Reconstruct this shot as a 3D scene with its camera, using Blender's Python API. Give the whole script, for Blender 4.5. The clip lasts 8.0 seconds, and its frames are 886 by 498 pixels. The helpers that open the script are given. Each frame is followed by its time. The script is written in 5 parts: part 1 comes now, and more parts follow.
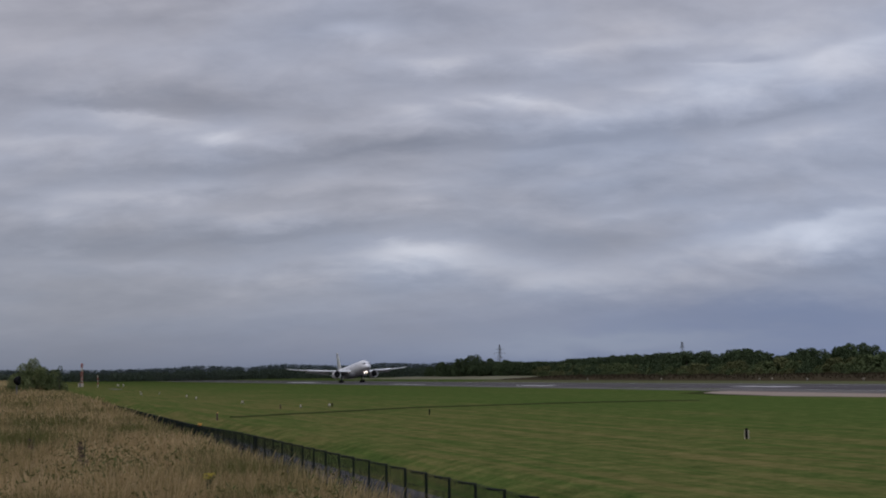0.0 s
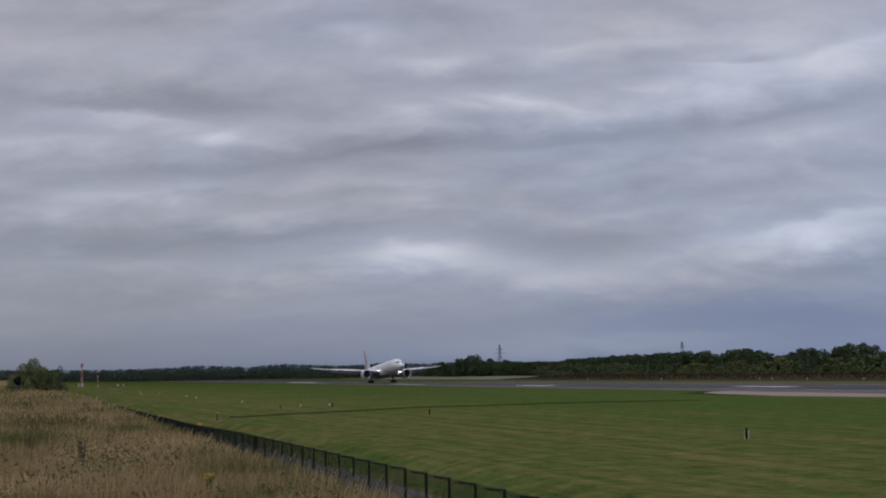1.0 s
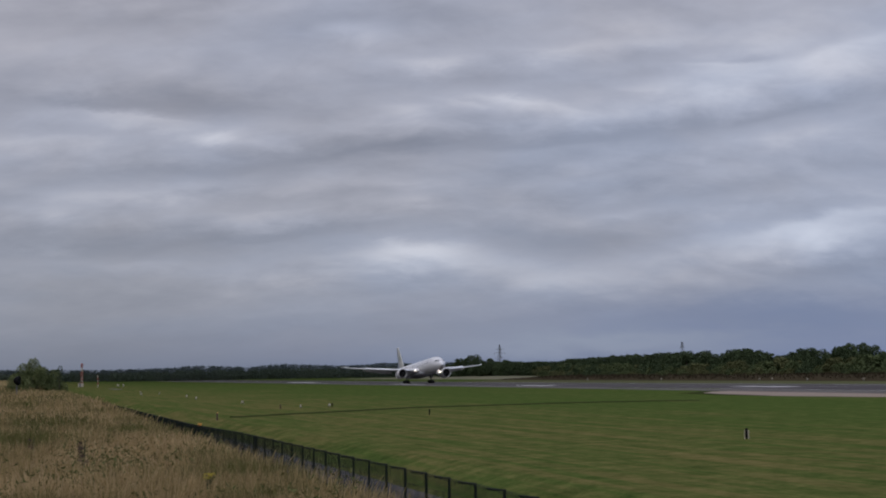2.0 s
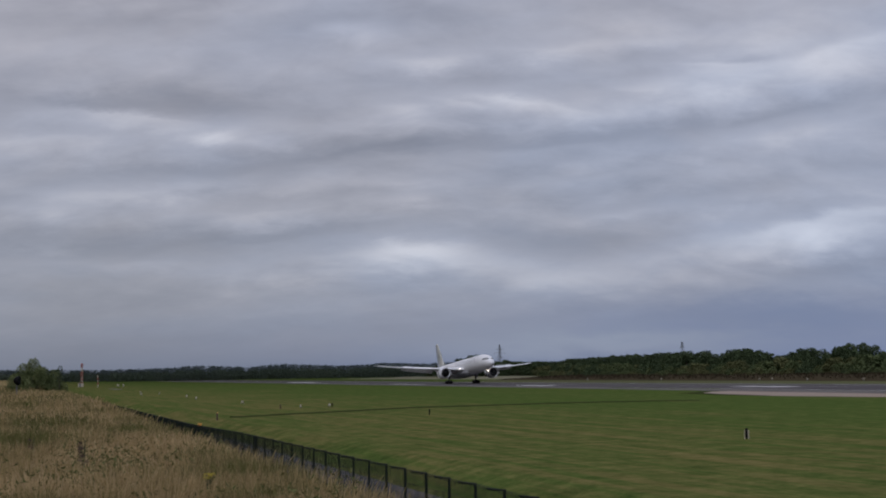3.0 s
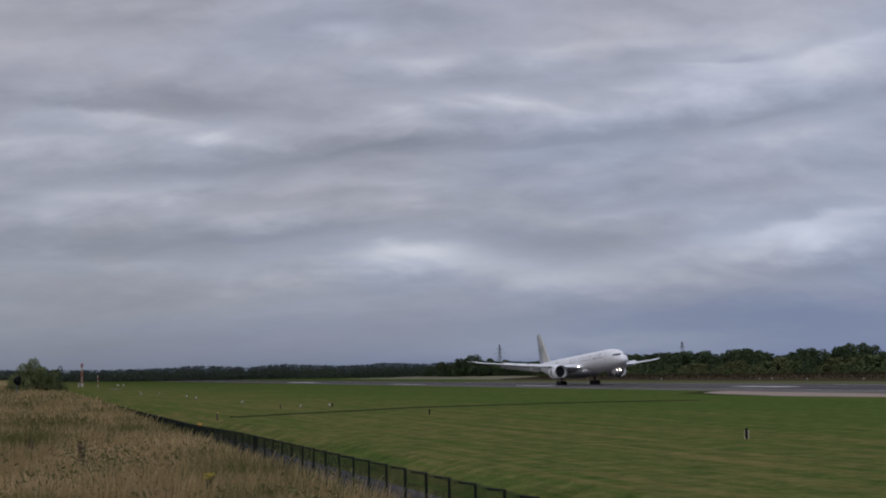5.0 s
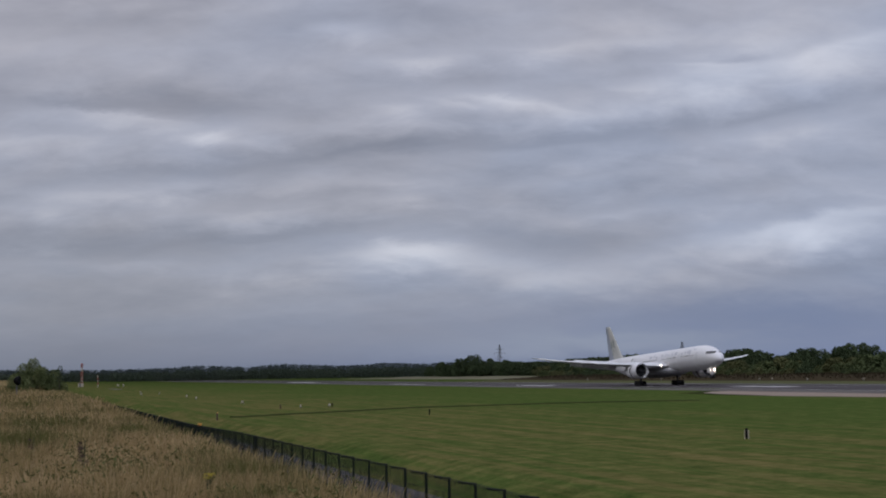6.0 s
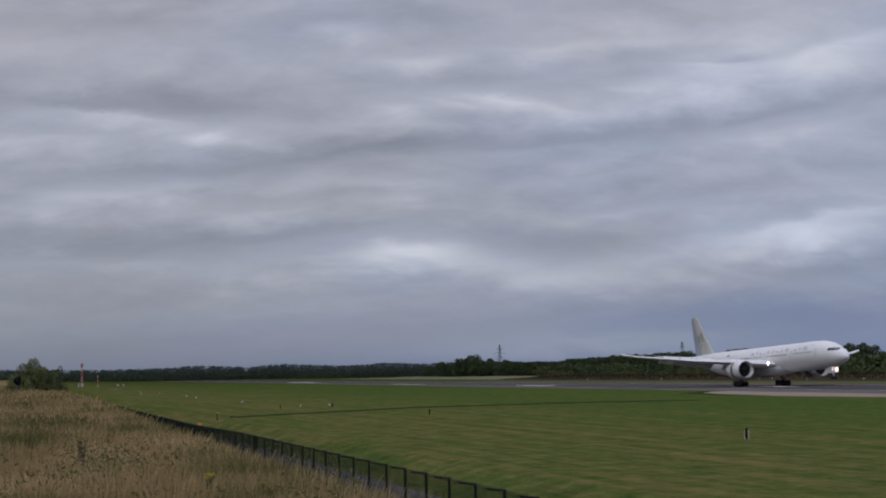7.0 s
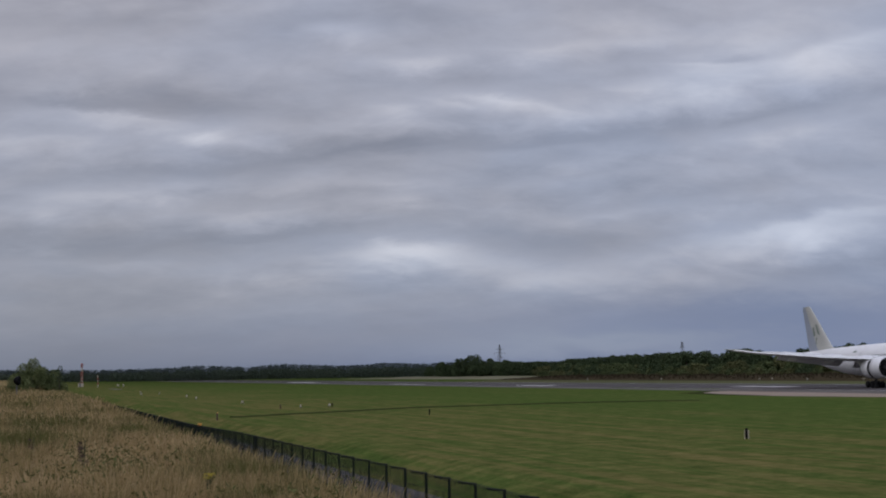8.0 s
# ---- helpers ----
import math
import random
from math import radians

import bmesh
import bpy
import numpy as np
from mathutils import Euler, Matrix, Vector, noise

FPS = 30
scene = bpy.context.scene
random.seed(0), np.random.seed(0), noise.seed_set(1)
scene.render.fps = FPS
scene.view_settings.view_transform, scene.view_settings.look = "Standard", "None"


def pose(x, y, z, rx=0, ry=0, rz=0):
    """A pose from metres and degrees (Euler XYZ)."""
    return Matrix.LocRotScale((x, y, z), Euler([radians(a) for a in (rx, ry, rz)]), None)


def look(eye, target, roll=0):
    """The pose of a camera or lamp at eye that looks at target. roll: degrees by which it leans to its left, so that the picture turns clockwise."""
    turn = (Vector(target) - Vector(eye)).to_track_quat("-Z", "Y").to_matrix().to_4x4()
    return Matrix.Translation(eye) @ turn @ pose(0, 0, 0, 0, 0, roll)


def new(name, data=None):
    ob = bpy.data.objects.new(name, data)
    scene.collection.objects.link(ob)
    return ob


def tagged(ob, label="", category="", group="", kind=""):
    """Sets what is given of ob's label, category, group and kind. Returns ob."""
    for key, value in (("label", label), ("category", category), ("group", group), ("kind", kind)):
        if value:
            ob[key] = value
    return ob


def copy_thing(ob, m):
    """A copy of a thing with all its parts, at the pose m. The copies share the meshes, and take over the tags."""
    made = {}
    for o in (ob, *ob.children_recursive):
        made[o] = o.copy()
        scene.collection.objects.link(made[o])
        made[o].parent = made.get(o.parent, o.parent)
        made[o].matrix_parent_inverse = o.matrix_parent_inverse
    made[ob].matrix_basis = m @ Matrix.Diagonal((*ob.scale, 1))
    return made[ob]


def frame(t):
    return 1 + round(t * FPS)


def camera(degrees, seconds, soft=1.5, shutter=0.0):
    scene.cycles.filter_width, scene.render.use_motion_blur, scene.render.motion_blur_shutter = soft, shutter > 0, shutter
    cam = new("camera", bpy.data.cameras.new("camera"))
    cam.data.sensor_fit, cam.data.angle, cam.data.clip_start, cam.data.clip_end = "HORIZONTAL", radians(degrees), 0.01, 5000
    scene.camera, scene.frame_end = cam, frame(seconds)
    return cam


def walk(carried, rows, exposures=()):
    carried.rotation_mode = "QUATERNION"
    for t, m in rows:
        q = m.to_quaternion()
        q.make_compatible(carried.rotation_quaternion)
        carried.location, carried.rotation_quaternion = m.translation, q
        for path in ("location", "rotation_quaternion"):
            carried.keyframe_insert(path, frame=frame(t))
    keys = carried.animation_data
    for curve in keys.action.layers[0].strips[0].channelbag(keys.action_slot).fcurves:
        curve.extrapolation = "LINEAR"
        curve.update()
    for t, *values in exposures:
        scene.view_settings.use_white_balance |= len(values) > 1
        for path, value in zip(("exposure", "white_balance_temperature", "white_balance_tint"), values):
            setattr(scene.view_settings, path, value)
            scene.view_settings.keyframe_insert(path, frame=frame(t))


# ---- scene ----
# ---- camera ----
EYE_Z = 4.08
HEAD = 73.568                      # the runway's turn against the world's x axis, degrees
CENTRE = 167.3                     # distance of the runway's centre line from the camera

cam = camera(33.68, 8.0, soft=2.0)
_view = look((0, 0, EYE_Z), (0, math.cos(radians(4.824)), EYE_Z + math.sin(radians(4.824))), -0.83)
walk(cam, [(0.0, _view), (8.0, _view)])

# ---- world, sun, exposure ----
SUN_ELEVATION, SUN_TURN = radians(38), radians(200)
world = bpy.data.worlds.new("overcast_sky")
scene.world = world
world.use_nodes = True
_sky = world.node_tree.nodes.new("ShaderNodeTexSky")
_sky.sky_type, _sky.sun_disc = "NISHITA", False
_sky.sun_elevation, _sky.sun_rotation = SUN_ELEVATION, SUN_TURN
_bg = world.node_tree.nodes["Background"]
world.node_tree.links.new(_sky.outputs[0], _bg.inputs[0])
_bg.inputs[1].default_value = 0.05
sun = new("sun", bpy.data.lights.new("sun", "SUN"))
sun.data.energy, sun.data.angle, sun.data.color = 1.5, radians(30), (1.0, 0.96, 0.9)
_d = Vector((math.sin(SUN_TURN) * math.cos(SUN_ELEVATION), math.cos(SUN_TURN) * math.cos(SUN_ELEVATION), math.sin(SUN_ELEVATION)))
sun.matrix_world = look(_d * 100, (0, 0, 0))
scene.view_settings.exposure = 0.0

TH = radians(HEAD)
FWD = Vector((math.cos(TH), -math.sin(TH), 0))
SIDE = Vector((math.sin(TH), math.cos(TH), 0))


def field(along, lat, z=0.0):
    """A place in the world from metres along the runway and away from the camera's line."""
    return FWD * along + SIDE * lat + Vector((0, 0, z))


def on_field(along, lat, z=0.0, turn=0.0):
    p = field(along, lat, z)
    return pose(p.x, p.y, p.z, 0, 0, turn - HEAD)


# ---- materials ----
class Nodes:
    """Short hand for a material's node tree."""

    def __init__(self, name):
        self.m = bpy.data.materials.new(name)
        self.m.use_nodes = True
        self.t = self.m.node_tree
        self.bsdf = self.t.nodes["Principled BSDF"]
        self.out = self.t.nodes["Material Output"]

    def add(self, kind, inputs=(), operation="", data_type="", blend_type=""):
        n = self.t.nodes.new("ShaderNode" + kind)
        if operation:
            n.operation = operation
        if data_type:
            n.data_type = data_type
        if blend_type:
            n.blend_type = blend_type
        for k, v in dict(inputs).items():
            if isinstance(v, bpy.types.NodeSocket):
                self.t.links.new(v, n.inputs[k])
            else:
                n.inputs[k].default_value = v
        return n

    def math(self, op, a, b=0.0, c=0.0):
        return self.add("Math", {0: a, 1: b, 2: c}, operation=op).outputs[0]

    def ramp(self, fac, stops):
        n = self.add("ValToRGB", {0: fac})
        e = n.color_ramp.elements
        while len(e) < len(stops):
            e.new(0.5)
        for el, (p, c) in zip(e, stops):
            el.position, el.color = p, (*c, 1)
        return n.outputs[0]

    def noise(self, vector, scale, detail=4.0, rough=0.55, distortion=0.0):
        return self.add("TexNoise", {"Vector": vector, "Scale": scale, "Detail": detail, "Roughness": rough, "Distortion": distortion}).outputs[0]

    def mix(self, fac, a, b, blend="MIX"):
        n = self.add("Mix", {0: fac}, data_type="RGBA", blend_type=blend)
        for i, v in ((6, a), (7, b)):
            if isinstance(v, bpy.types.NodeSocket):
                self.t.links.new(v, n.inputs[i])
            else:
                n.inputs[i].default_value = (*v, 1)
        return n.outputs[2]

    def link(self, socket, name):
        self.t.links.new(socket, self.bsdf.inputs[name])

    def set(self, **values):
        for k, v in values.items():
            self.bsdf.inputs[k.replace("_", " ")].default_value = v

    def bump(self, height, strength, distance=0.02):
        b = self.add("Bump", {"Height": height, "Strength": strength, "Distance": distance})
        self.link(b.outputs[0], "Normal")


def surface(name, dark, light, scale=3.0, rough=0.7, metal=0.0, bump=0.1, fine=30.0, per_island=0.0, gloss=0.5):
    """A surface that varies between two colours at two scales."""
    n = Nodes(name)
    pos = n.add("TexCoord").outputs["Object"]
    a = n.noise(pos, scale)
    b = n.noise(pos, fine, 3)
    f = n.math("ADD", n.math("MULTIPLY", a, 0.65), n.math("MULTIPLY", b, 0.35))
    if per_island:
        r = n.add("NewGeometry").outputs["Random Per Island"]
        o = n.add("ObjectInfo").outputs["Random"]
        f = n.math("ADD", n.math("MULTIPLY", f, 1 - per_island), n.math("MULTIPLY", n.math("ADD", n.math("MULTIPLY", r, 0.6), n.math("MULTIPLY", o, 0.4)), per_island))
    n.link(n.ramp(f, [(0.3, dark), (0.7, light)]), "Base Color")
    n.set(Roughness=rough, Metallic=metal, Specular_IOR_Level=0.0 if per_island else gloss)
    if bump:
        n.bump(b, bump)
    return n.m


def glow(name, colour, strength):
    n = Nodes(name)
    n.set(Base_Color=(*colour, 1), Emission_Color=(*colour, 1), Emission_Strength=strength)
    n.m.cycles.emission_sampling = "NONE"
    return n.m


M = {}
M["paint_white"] = surface("white_aircraft_paint", (0.66, 0.66, 0.67), (0.77, 0.77, 0.77), 0.35, 0.3, 0, 0.0, 4)
M["paint_grey"] = surface("grey_aircraft_paint", (0.56, 0.57, 0.58), (0.66, 0.66, 0.67), 0.5, 0.4, 0, 0.0, 5)
M["metal_bare"] = surface("bare_metal", (0.5, 0.5, 0.52), (0.65, 0.65, 0.66), 2, 0.3, 0.9, 0.02, 20)
M["metal_dark"] = surface("dark_metal", (0.02, 0.02, 0.022), (0.05, 0.05, 0.055), 2, 0.5, 0.4, 0.05, 20)
M["rubber"] = surface("tyre_rubber", (0.012, 0.012, 0.013), (0.03, 0.03, 0.03), 3, 0.85, 0, 0.1, 30)
M["glass_dark"] = surface("dark_cockpit_glass", (0.01, 0.012, 0.016), (0.02, 0.022, 0.028), 2, 0.08, 0, 0.0, 10)
M["livery"] = surface("grey_green_livery", (0.15, 0.19, 0.16), (0.24, 0.28, 0.24), 1.5, 0.4, 0, 0.0, 6)
M["cream"] = surface("cream_aircraft_paint", (0.4, 0.4, 0.37), (0.47, 0.47, 0.43), 0.5, 0.4, 0, 0.0, 5)
# the shade under the hull is painted in as a darker grey
M["belly"] = surface("shaded_belly_paint", (0.3, 0.31, 0.33), (0.42, 0.43, 0.45), 0.5, 0.45, 0, 0.0, 5)
# shade on the fin's trailing part, given as a blue-grey colour
M["fin_shade"] = surface("shaded_rudder_paint", (0.27, 0.3, 0.36), (0.33, 0.36, 0.42), 0.6, 0.4, 0, 0.0, 6)
M["titles"] = surface("faded_blue_grey_titles", (0.4, 0.41, 0.45), (0.58, 0.59, 0.62), 1.5, 0.4, 0, 0.0, 6)
M["lamp"] = glow("landing_light", (1.0, 0.82, 0.74), 14.0)
M["asphalt"] = surface("asphalt", (0.048, 0.043, 0.043), (0.082, 0.073, 0.072), 0.03, 0.9, 0, 0.15, 4, gloss=0.05)
M["asphalt_worn"] = surface("pale_shoulder_asphalt", (0.085, 0.077, 0.07), (0.125, 0.113, 0.102), 0.05, 0.9, 0, 0.15, 3, gloss=0.05)
M["concrete"] = surface("pinkish_concrete", (0.205, 0.158, 0.122), (0.265, 0.205, 0.16), 0.06, 0.9, 0, 0.1, 2, gloss=0.12)
M["marking_bright"] = surface("white_runway_marking", (0.5, 0.48, 0.46), (0.68, 0.66, 0.63), 0.3, 0.8, 0, 0.0, 3, gloss=0.1)
M["marking"] = surface("worn_white_marking", (0.15, 0.145, 0.14), (0.3, 0.29, 0.28), 0.3, 0.7, 0, 0.0, 3)
M["path"] = surface("purplish_tarmac_path", (0.036, 0.03, 0.033), (0.062, 0.053, 0.057), 0.4, 0.85, 0, 0.2, 12)
M["red"] = surface("red_paint", (0.22, 0.045, 0.035), (0.32, 0.07, 0.05), 1, 0.5, 0, 0.0, 6)
M["white"] = surface("weathered_white_paint", (0.33, 0.29, 0.22), (0.46, 0.41, 0.32), 1, 0.5, 0, 0.0, 6)
M["orange"] = surface("orange_paint", (0.45, 0.2, 0.03), (0.6, 0.3, 0.05), 1, 0.5, 0, 0.0, 6)
M["black"] = surface("black_paint", (0.006, 0.006, 0.006), (0.014, 0.014, 0.014), 1, 0.8, 0, 0.0, 6, gloss=0.05)
M["brown"] = surface("brown_wood", (0.05, 0.03, 0.02), (0.1, 0.06, 0.04), 3, 0.8, 0, 0.1, 20)
M["steel"] = surface("galvanised_steel", (0.1, 0.105, 0.11), (0.17, 0.175, 0.18), 2, 0.5, 0.6, 0.05, 20)
M["fence"] = surface("dark_green_fence_steel", (0.008, 0.011, 0.009), (0.02, 0.025, 0.02), 2, 0.8, 0.0, 0.05, 20, gloss=0.1)
M["bark"] = surface("bark", (0.03, 0.022, 0.015), (0.09, 0.07, 0.05), 1.5, 0.9, 0, 0.4, 9)
M["leaf"] = surface("broadleaf_foliage", (0.033, 0.048, 0.026), (0.076, 0.1, 0.048), 0.12, 0.75, 0, 0.0, 1.5, 0.2)
M["scrub"] = surface("scrub_foliage", (0.042, 0.06, 0.027), (0.108, 0.126, 0.056), 0.15, 0.75, 0, 0.0, 1.5, 0.2)
# distance haze is put into this foliage colour as a pale blue lift
M["hazed_leaf"] = surface("hazed_woodland_foliage", (0.056, 0.074, 0.074), (0.082, 0.104, 0.1), 0.012, 0.8, 0, 0.0, 0.2, 0.3)
M["bush"] = surface("willow_bush_foliage", (0.065, 0.085, 0.036), (0.2, 0.22, 0.098), 0.8, 0.75, 0, 0.0, 6, 0.5)
M["weed"] = surface("dark_weed_stalk", (0.05, 0.055, 0.02), (0.1, 0.1, 0.045), 2, 0.8, 0, 0.0, 9)
M["forb"] = surface("dark_green_weed_leaves", (0.07, 0.08, 0.028), (0.16, 0.16, 0.066), 0.8, 0.7, 0, 0.0, 6, 0.4)
M["yellow"] = surface("yellow_flower_petals", (0.3, 0.24, 0.02), (0.48, 0.38, 0.04), 9, 0.7, 0, 0.0, 40)
M["gravel"] = surface("pale_sandy_gravel", (0.1, 0.1, 0.055), (0.2, 0.18, 0.115), 0.03, 0.9, 0, 0.1, 0.6, gloss=0.1)
M["drain"] = surface("dark_drain_grass", (0.022, 0.03, 0.01), (0.042, 0.05, 0.018), 0.3, 0.95, 0, 0.1, 6, 0.3)
M["rough_grass"] = surface("russet_rough_grass", (0.032, 0.026, 0.017), (0.056, 0.044, 0.026), 0.05, 0.95, 0, 0.0, 0.9, 0.2)
M["verge"] = surface("dull_verge_grass", (0.075, 0.082, 0.038), (0.112, 0.112, 0.055), 0.05, 0.95, 0, 0.1, 0.8, 0.2)
M["olive"] = surface("olive_scrub_foliage", (0.05, 0.06, 0.027), (0.13, 0.13, 0.058), 0.14, 0.8, 0, 0.0, 1.2, 0.2)
# a weaker share of the distance haze is mixed into this green
M["hedge"] = surface("hazed_hedgerow_foliage", (0.048, 0.064, 0.05), (0.082, 0.102, 0.07), 0.02, 0.8, 0, 0.0, 0.15, 0.25)


def wild_grass(name, green, straw, pale, bias):
    """Long grass: green and dry patches, each blade with a tone of its own, thin enough to let light through."""
    n = Nodes(name)
    pos = n.add("TexCoord").outputs["Object"]
    r = n.add("NewGeometry").outputs["Random Per Island"]
    wide = n.noise(pos, 0.45, 3, 0.55)
    near = n.noise(pos, 1.6, 3, 0.6)
    f = n.math("ADD", n.math("MULTIPLY", n.math("SUBTRACT", wide, 0.5), 2.6), n.math("ADD", n.math("MULTIPLY", n.math("SUBTRACT", near, 0.5), 1.1), n.math("MULTIPLY_ADD", r, 0.5, bias)))
    col = n.ramp(f, [(0.1, green), (0.5, straw), (0.95, pale)])
    tone = n.math("MULTIPLY_ADD", n.math("FRACT", n.math("MULTIPLY", r, 37.0)), 0.6, 0.7)
    col = n.mix(1.0, col, n.add("CombineColor", {0: tone, 1: tone, 2: tone}).outputs[0], "MULTIPLY")
    n.link(col, "Base Color")
    n.set(Roughness=0.85, Specular_IOR_Level=0.08)
    thin = n.add("BsdfTranslucent", {"Color": col})
    both = n.add("MixShader", {0: 0.35, 1: n.bsdf.outputs[0], 2: thin.outputs[0]})
    n.t.links.new(both.outputs[0], n.out.inputs[0])
    return n.m


M["straw"] = wild_grass("dry_straw_grass", (0.145, 0.145, 0.052), (0.385, 0.285, 0.14), (0.54, 0.405, 0.23), 0.17)
M["blade"] = wild_grass("olive_grass_blades", (0.064, 0.077, 0.023), (0.19, 0.162, 0.066), (0.34, 0.255, 0.13), 0.07)


def mown_grass():
    """Short airfield grass with mowing swathes along the runway, dry and green patches."""
    n = Nodes("mown_grass")
    pos = n.add("TexCoord").outputs["Object"]
    long = n.add("Mapping", {"Vector": pos, "Scale": (0.02, 0.6, 1.0)}).outputs[0]
    thin = n.add("Mapping", {"Vector": pos, "Scale": (0.09, 2.2, 1.0)}).outputs[0]
    swath = n.math("ADD", n.math("MULTIPLY", n.noise(long, 1.0, 5, 0.68), 0.6), n.math("MULTIPLY", n.noise(thin, 1.0, 5, 0.75), 0.45))
    patch = n.noise(pos, 0.035, 5, 0.6)
    fine = n.noise(pos, 1.3, 6, 0.7)
    blade = n.noise(pos, 4.5, 5, 0.7)
    clod = n.noise(pos, 0.6, 5, 0.7)
    green = n.ramp(n.math("ADD", n.math("MULTIPLY", clod, 0.6), n.math("MULTIPLY", blade, 0.4)), [(0.38, (0.034, 0.054, 0.0135)), (0.62, (0.077, 0.109, 0.027))])
    dry = n.ramp(n.math("ADD", n.math("MULTIPLY", fine, 0.3), n.math("ADD", n.math("MULTIPLY", clod, 0.4), n.math("MULTIPLY", blade, 0.3))), [(0.38, (0.068, 0.066, 0.021)), (0.62, (0.158, 0.132, 0.05))])
    y = n.add("SeparateXYZ", {0: pos}).outputs[1]
    near = n.math("SUBTRACT", 1.0, n.math("MULTIPLY", n.math("ABSOLUTE", n.math("SUBTRACT", y, 31.0)), 0.024), 0)
    near = n.math("MAXIMUM", near, 0.0)
    mixf = n.math("ADD", n.math("MULTIPLY", n.math("SUBTRACT", swath, 0.52), 4.8), n.math("ADD", n.math("MULTIPLY", n.math("SUBTRACT", patch, 0.5), 1.2), n.math("MULTIPLY", n.math("SUBTRACT", clod, 0.5), 1.3)))
    mixf = n.add("Clamp", {0: n.math("ADD", n.math("SUBTRACT", mixf, 0.08), n.math("MULTIPLY", near, 0.6))}).outputs[0]
    litter = n.ramp(n.math("ADD", n.math("MULTIPLY", clod, 0.5), n.math("MULTIPLY", blade, 0.5)), [(0.35, (0.1, 0.085, 0.035)), (0.65, (0.27, 0.2, 0.1))])
    bank = n.add("Clamp", {0: n.math("MULTIPLY_ADD", y, -0.6, 3.2)}).outputs[0]
    n.link(n.mix(bank, n.mix(mixf, green, dry), litter), "Base Color")
    n.set(Roughness=1.0, Specular_IOR_Level=0.0)
    n.bump(n.math("ADD", fine, blade), 0.5, 0.08)
    return n.m


M["mown_grass"] = mown_grass()


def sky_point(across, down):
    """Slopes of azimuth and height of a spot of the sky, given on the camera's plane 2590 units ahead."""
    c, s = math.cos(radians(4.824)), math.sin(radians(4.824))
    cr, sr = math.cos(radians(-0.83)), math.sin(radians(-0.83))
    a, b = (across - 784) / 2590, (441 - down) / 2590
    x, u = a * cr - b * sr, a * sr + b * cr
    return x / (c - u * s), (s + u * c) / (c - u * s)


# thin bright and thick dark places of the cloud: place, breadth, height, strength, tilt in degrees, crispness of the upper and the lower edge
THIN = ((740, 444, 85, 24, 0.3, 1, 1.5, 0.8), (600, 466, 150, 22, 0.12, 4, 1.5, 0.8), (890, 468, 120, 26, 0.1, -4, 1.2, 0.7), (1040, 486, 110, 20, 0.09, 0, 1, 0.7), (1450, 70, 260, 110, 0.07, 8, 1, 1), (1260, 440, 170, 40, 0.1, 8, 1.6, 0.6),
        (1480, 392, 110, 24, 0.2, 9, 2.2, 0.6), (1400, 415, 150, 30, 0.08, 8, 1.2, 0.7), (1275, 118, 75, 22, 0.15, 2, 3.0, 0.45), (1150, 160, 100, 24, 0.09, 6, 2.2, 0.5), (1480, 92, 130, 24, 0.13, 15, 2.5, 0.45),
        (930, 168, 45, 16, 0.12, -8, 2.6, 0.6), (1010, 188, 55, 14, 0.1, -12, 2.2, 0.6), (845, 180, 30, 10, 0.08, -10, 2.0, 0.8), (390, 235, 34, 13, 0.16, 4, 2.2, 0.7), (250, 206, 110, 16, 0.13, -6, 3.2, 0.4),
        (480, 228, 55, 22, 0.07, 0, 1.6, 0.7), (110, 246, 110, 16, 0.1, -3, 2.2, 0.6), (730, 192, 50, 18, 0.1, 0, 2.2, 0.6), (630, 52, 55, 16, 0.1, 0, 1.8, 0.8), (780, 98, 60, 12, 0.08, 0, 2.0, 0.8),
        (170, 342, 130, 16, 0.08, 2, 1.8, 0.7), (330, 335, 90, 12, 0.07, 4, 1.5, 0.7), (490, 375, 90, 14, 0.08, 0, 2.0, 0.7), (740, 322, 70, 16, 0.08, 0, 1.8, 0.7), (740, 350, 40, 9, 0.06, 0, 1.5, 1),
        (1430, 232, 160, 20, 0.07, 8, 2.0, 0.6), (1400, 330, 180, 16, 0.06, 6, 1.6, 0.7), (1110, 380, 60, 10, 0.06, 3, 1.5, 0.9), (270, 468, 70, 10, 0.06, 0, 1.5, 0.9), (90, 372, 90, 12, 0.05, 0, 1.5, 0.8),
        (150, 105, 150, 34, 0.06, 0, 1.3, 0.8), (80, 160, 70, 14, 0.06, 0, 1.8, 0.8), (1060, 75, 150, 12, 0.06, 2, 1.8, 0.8))
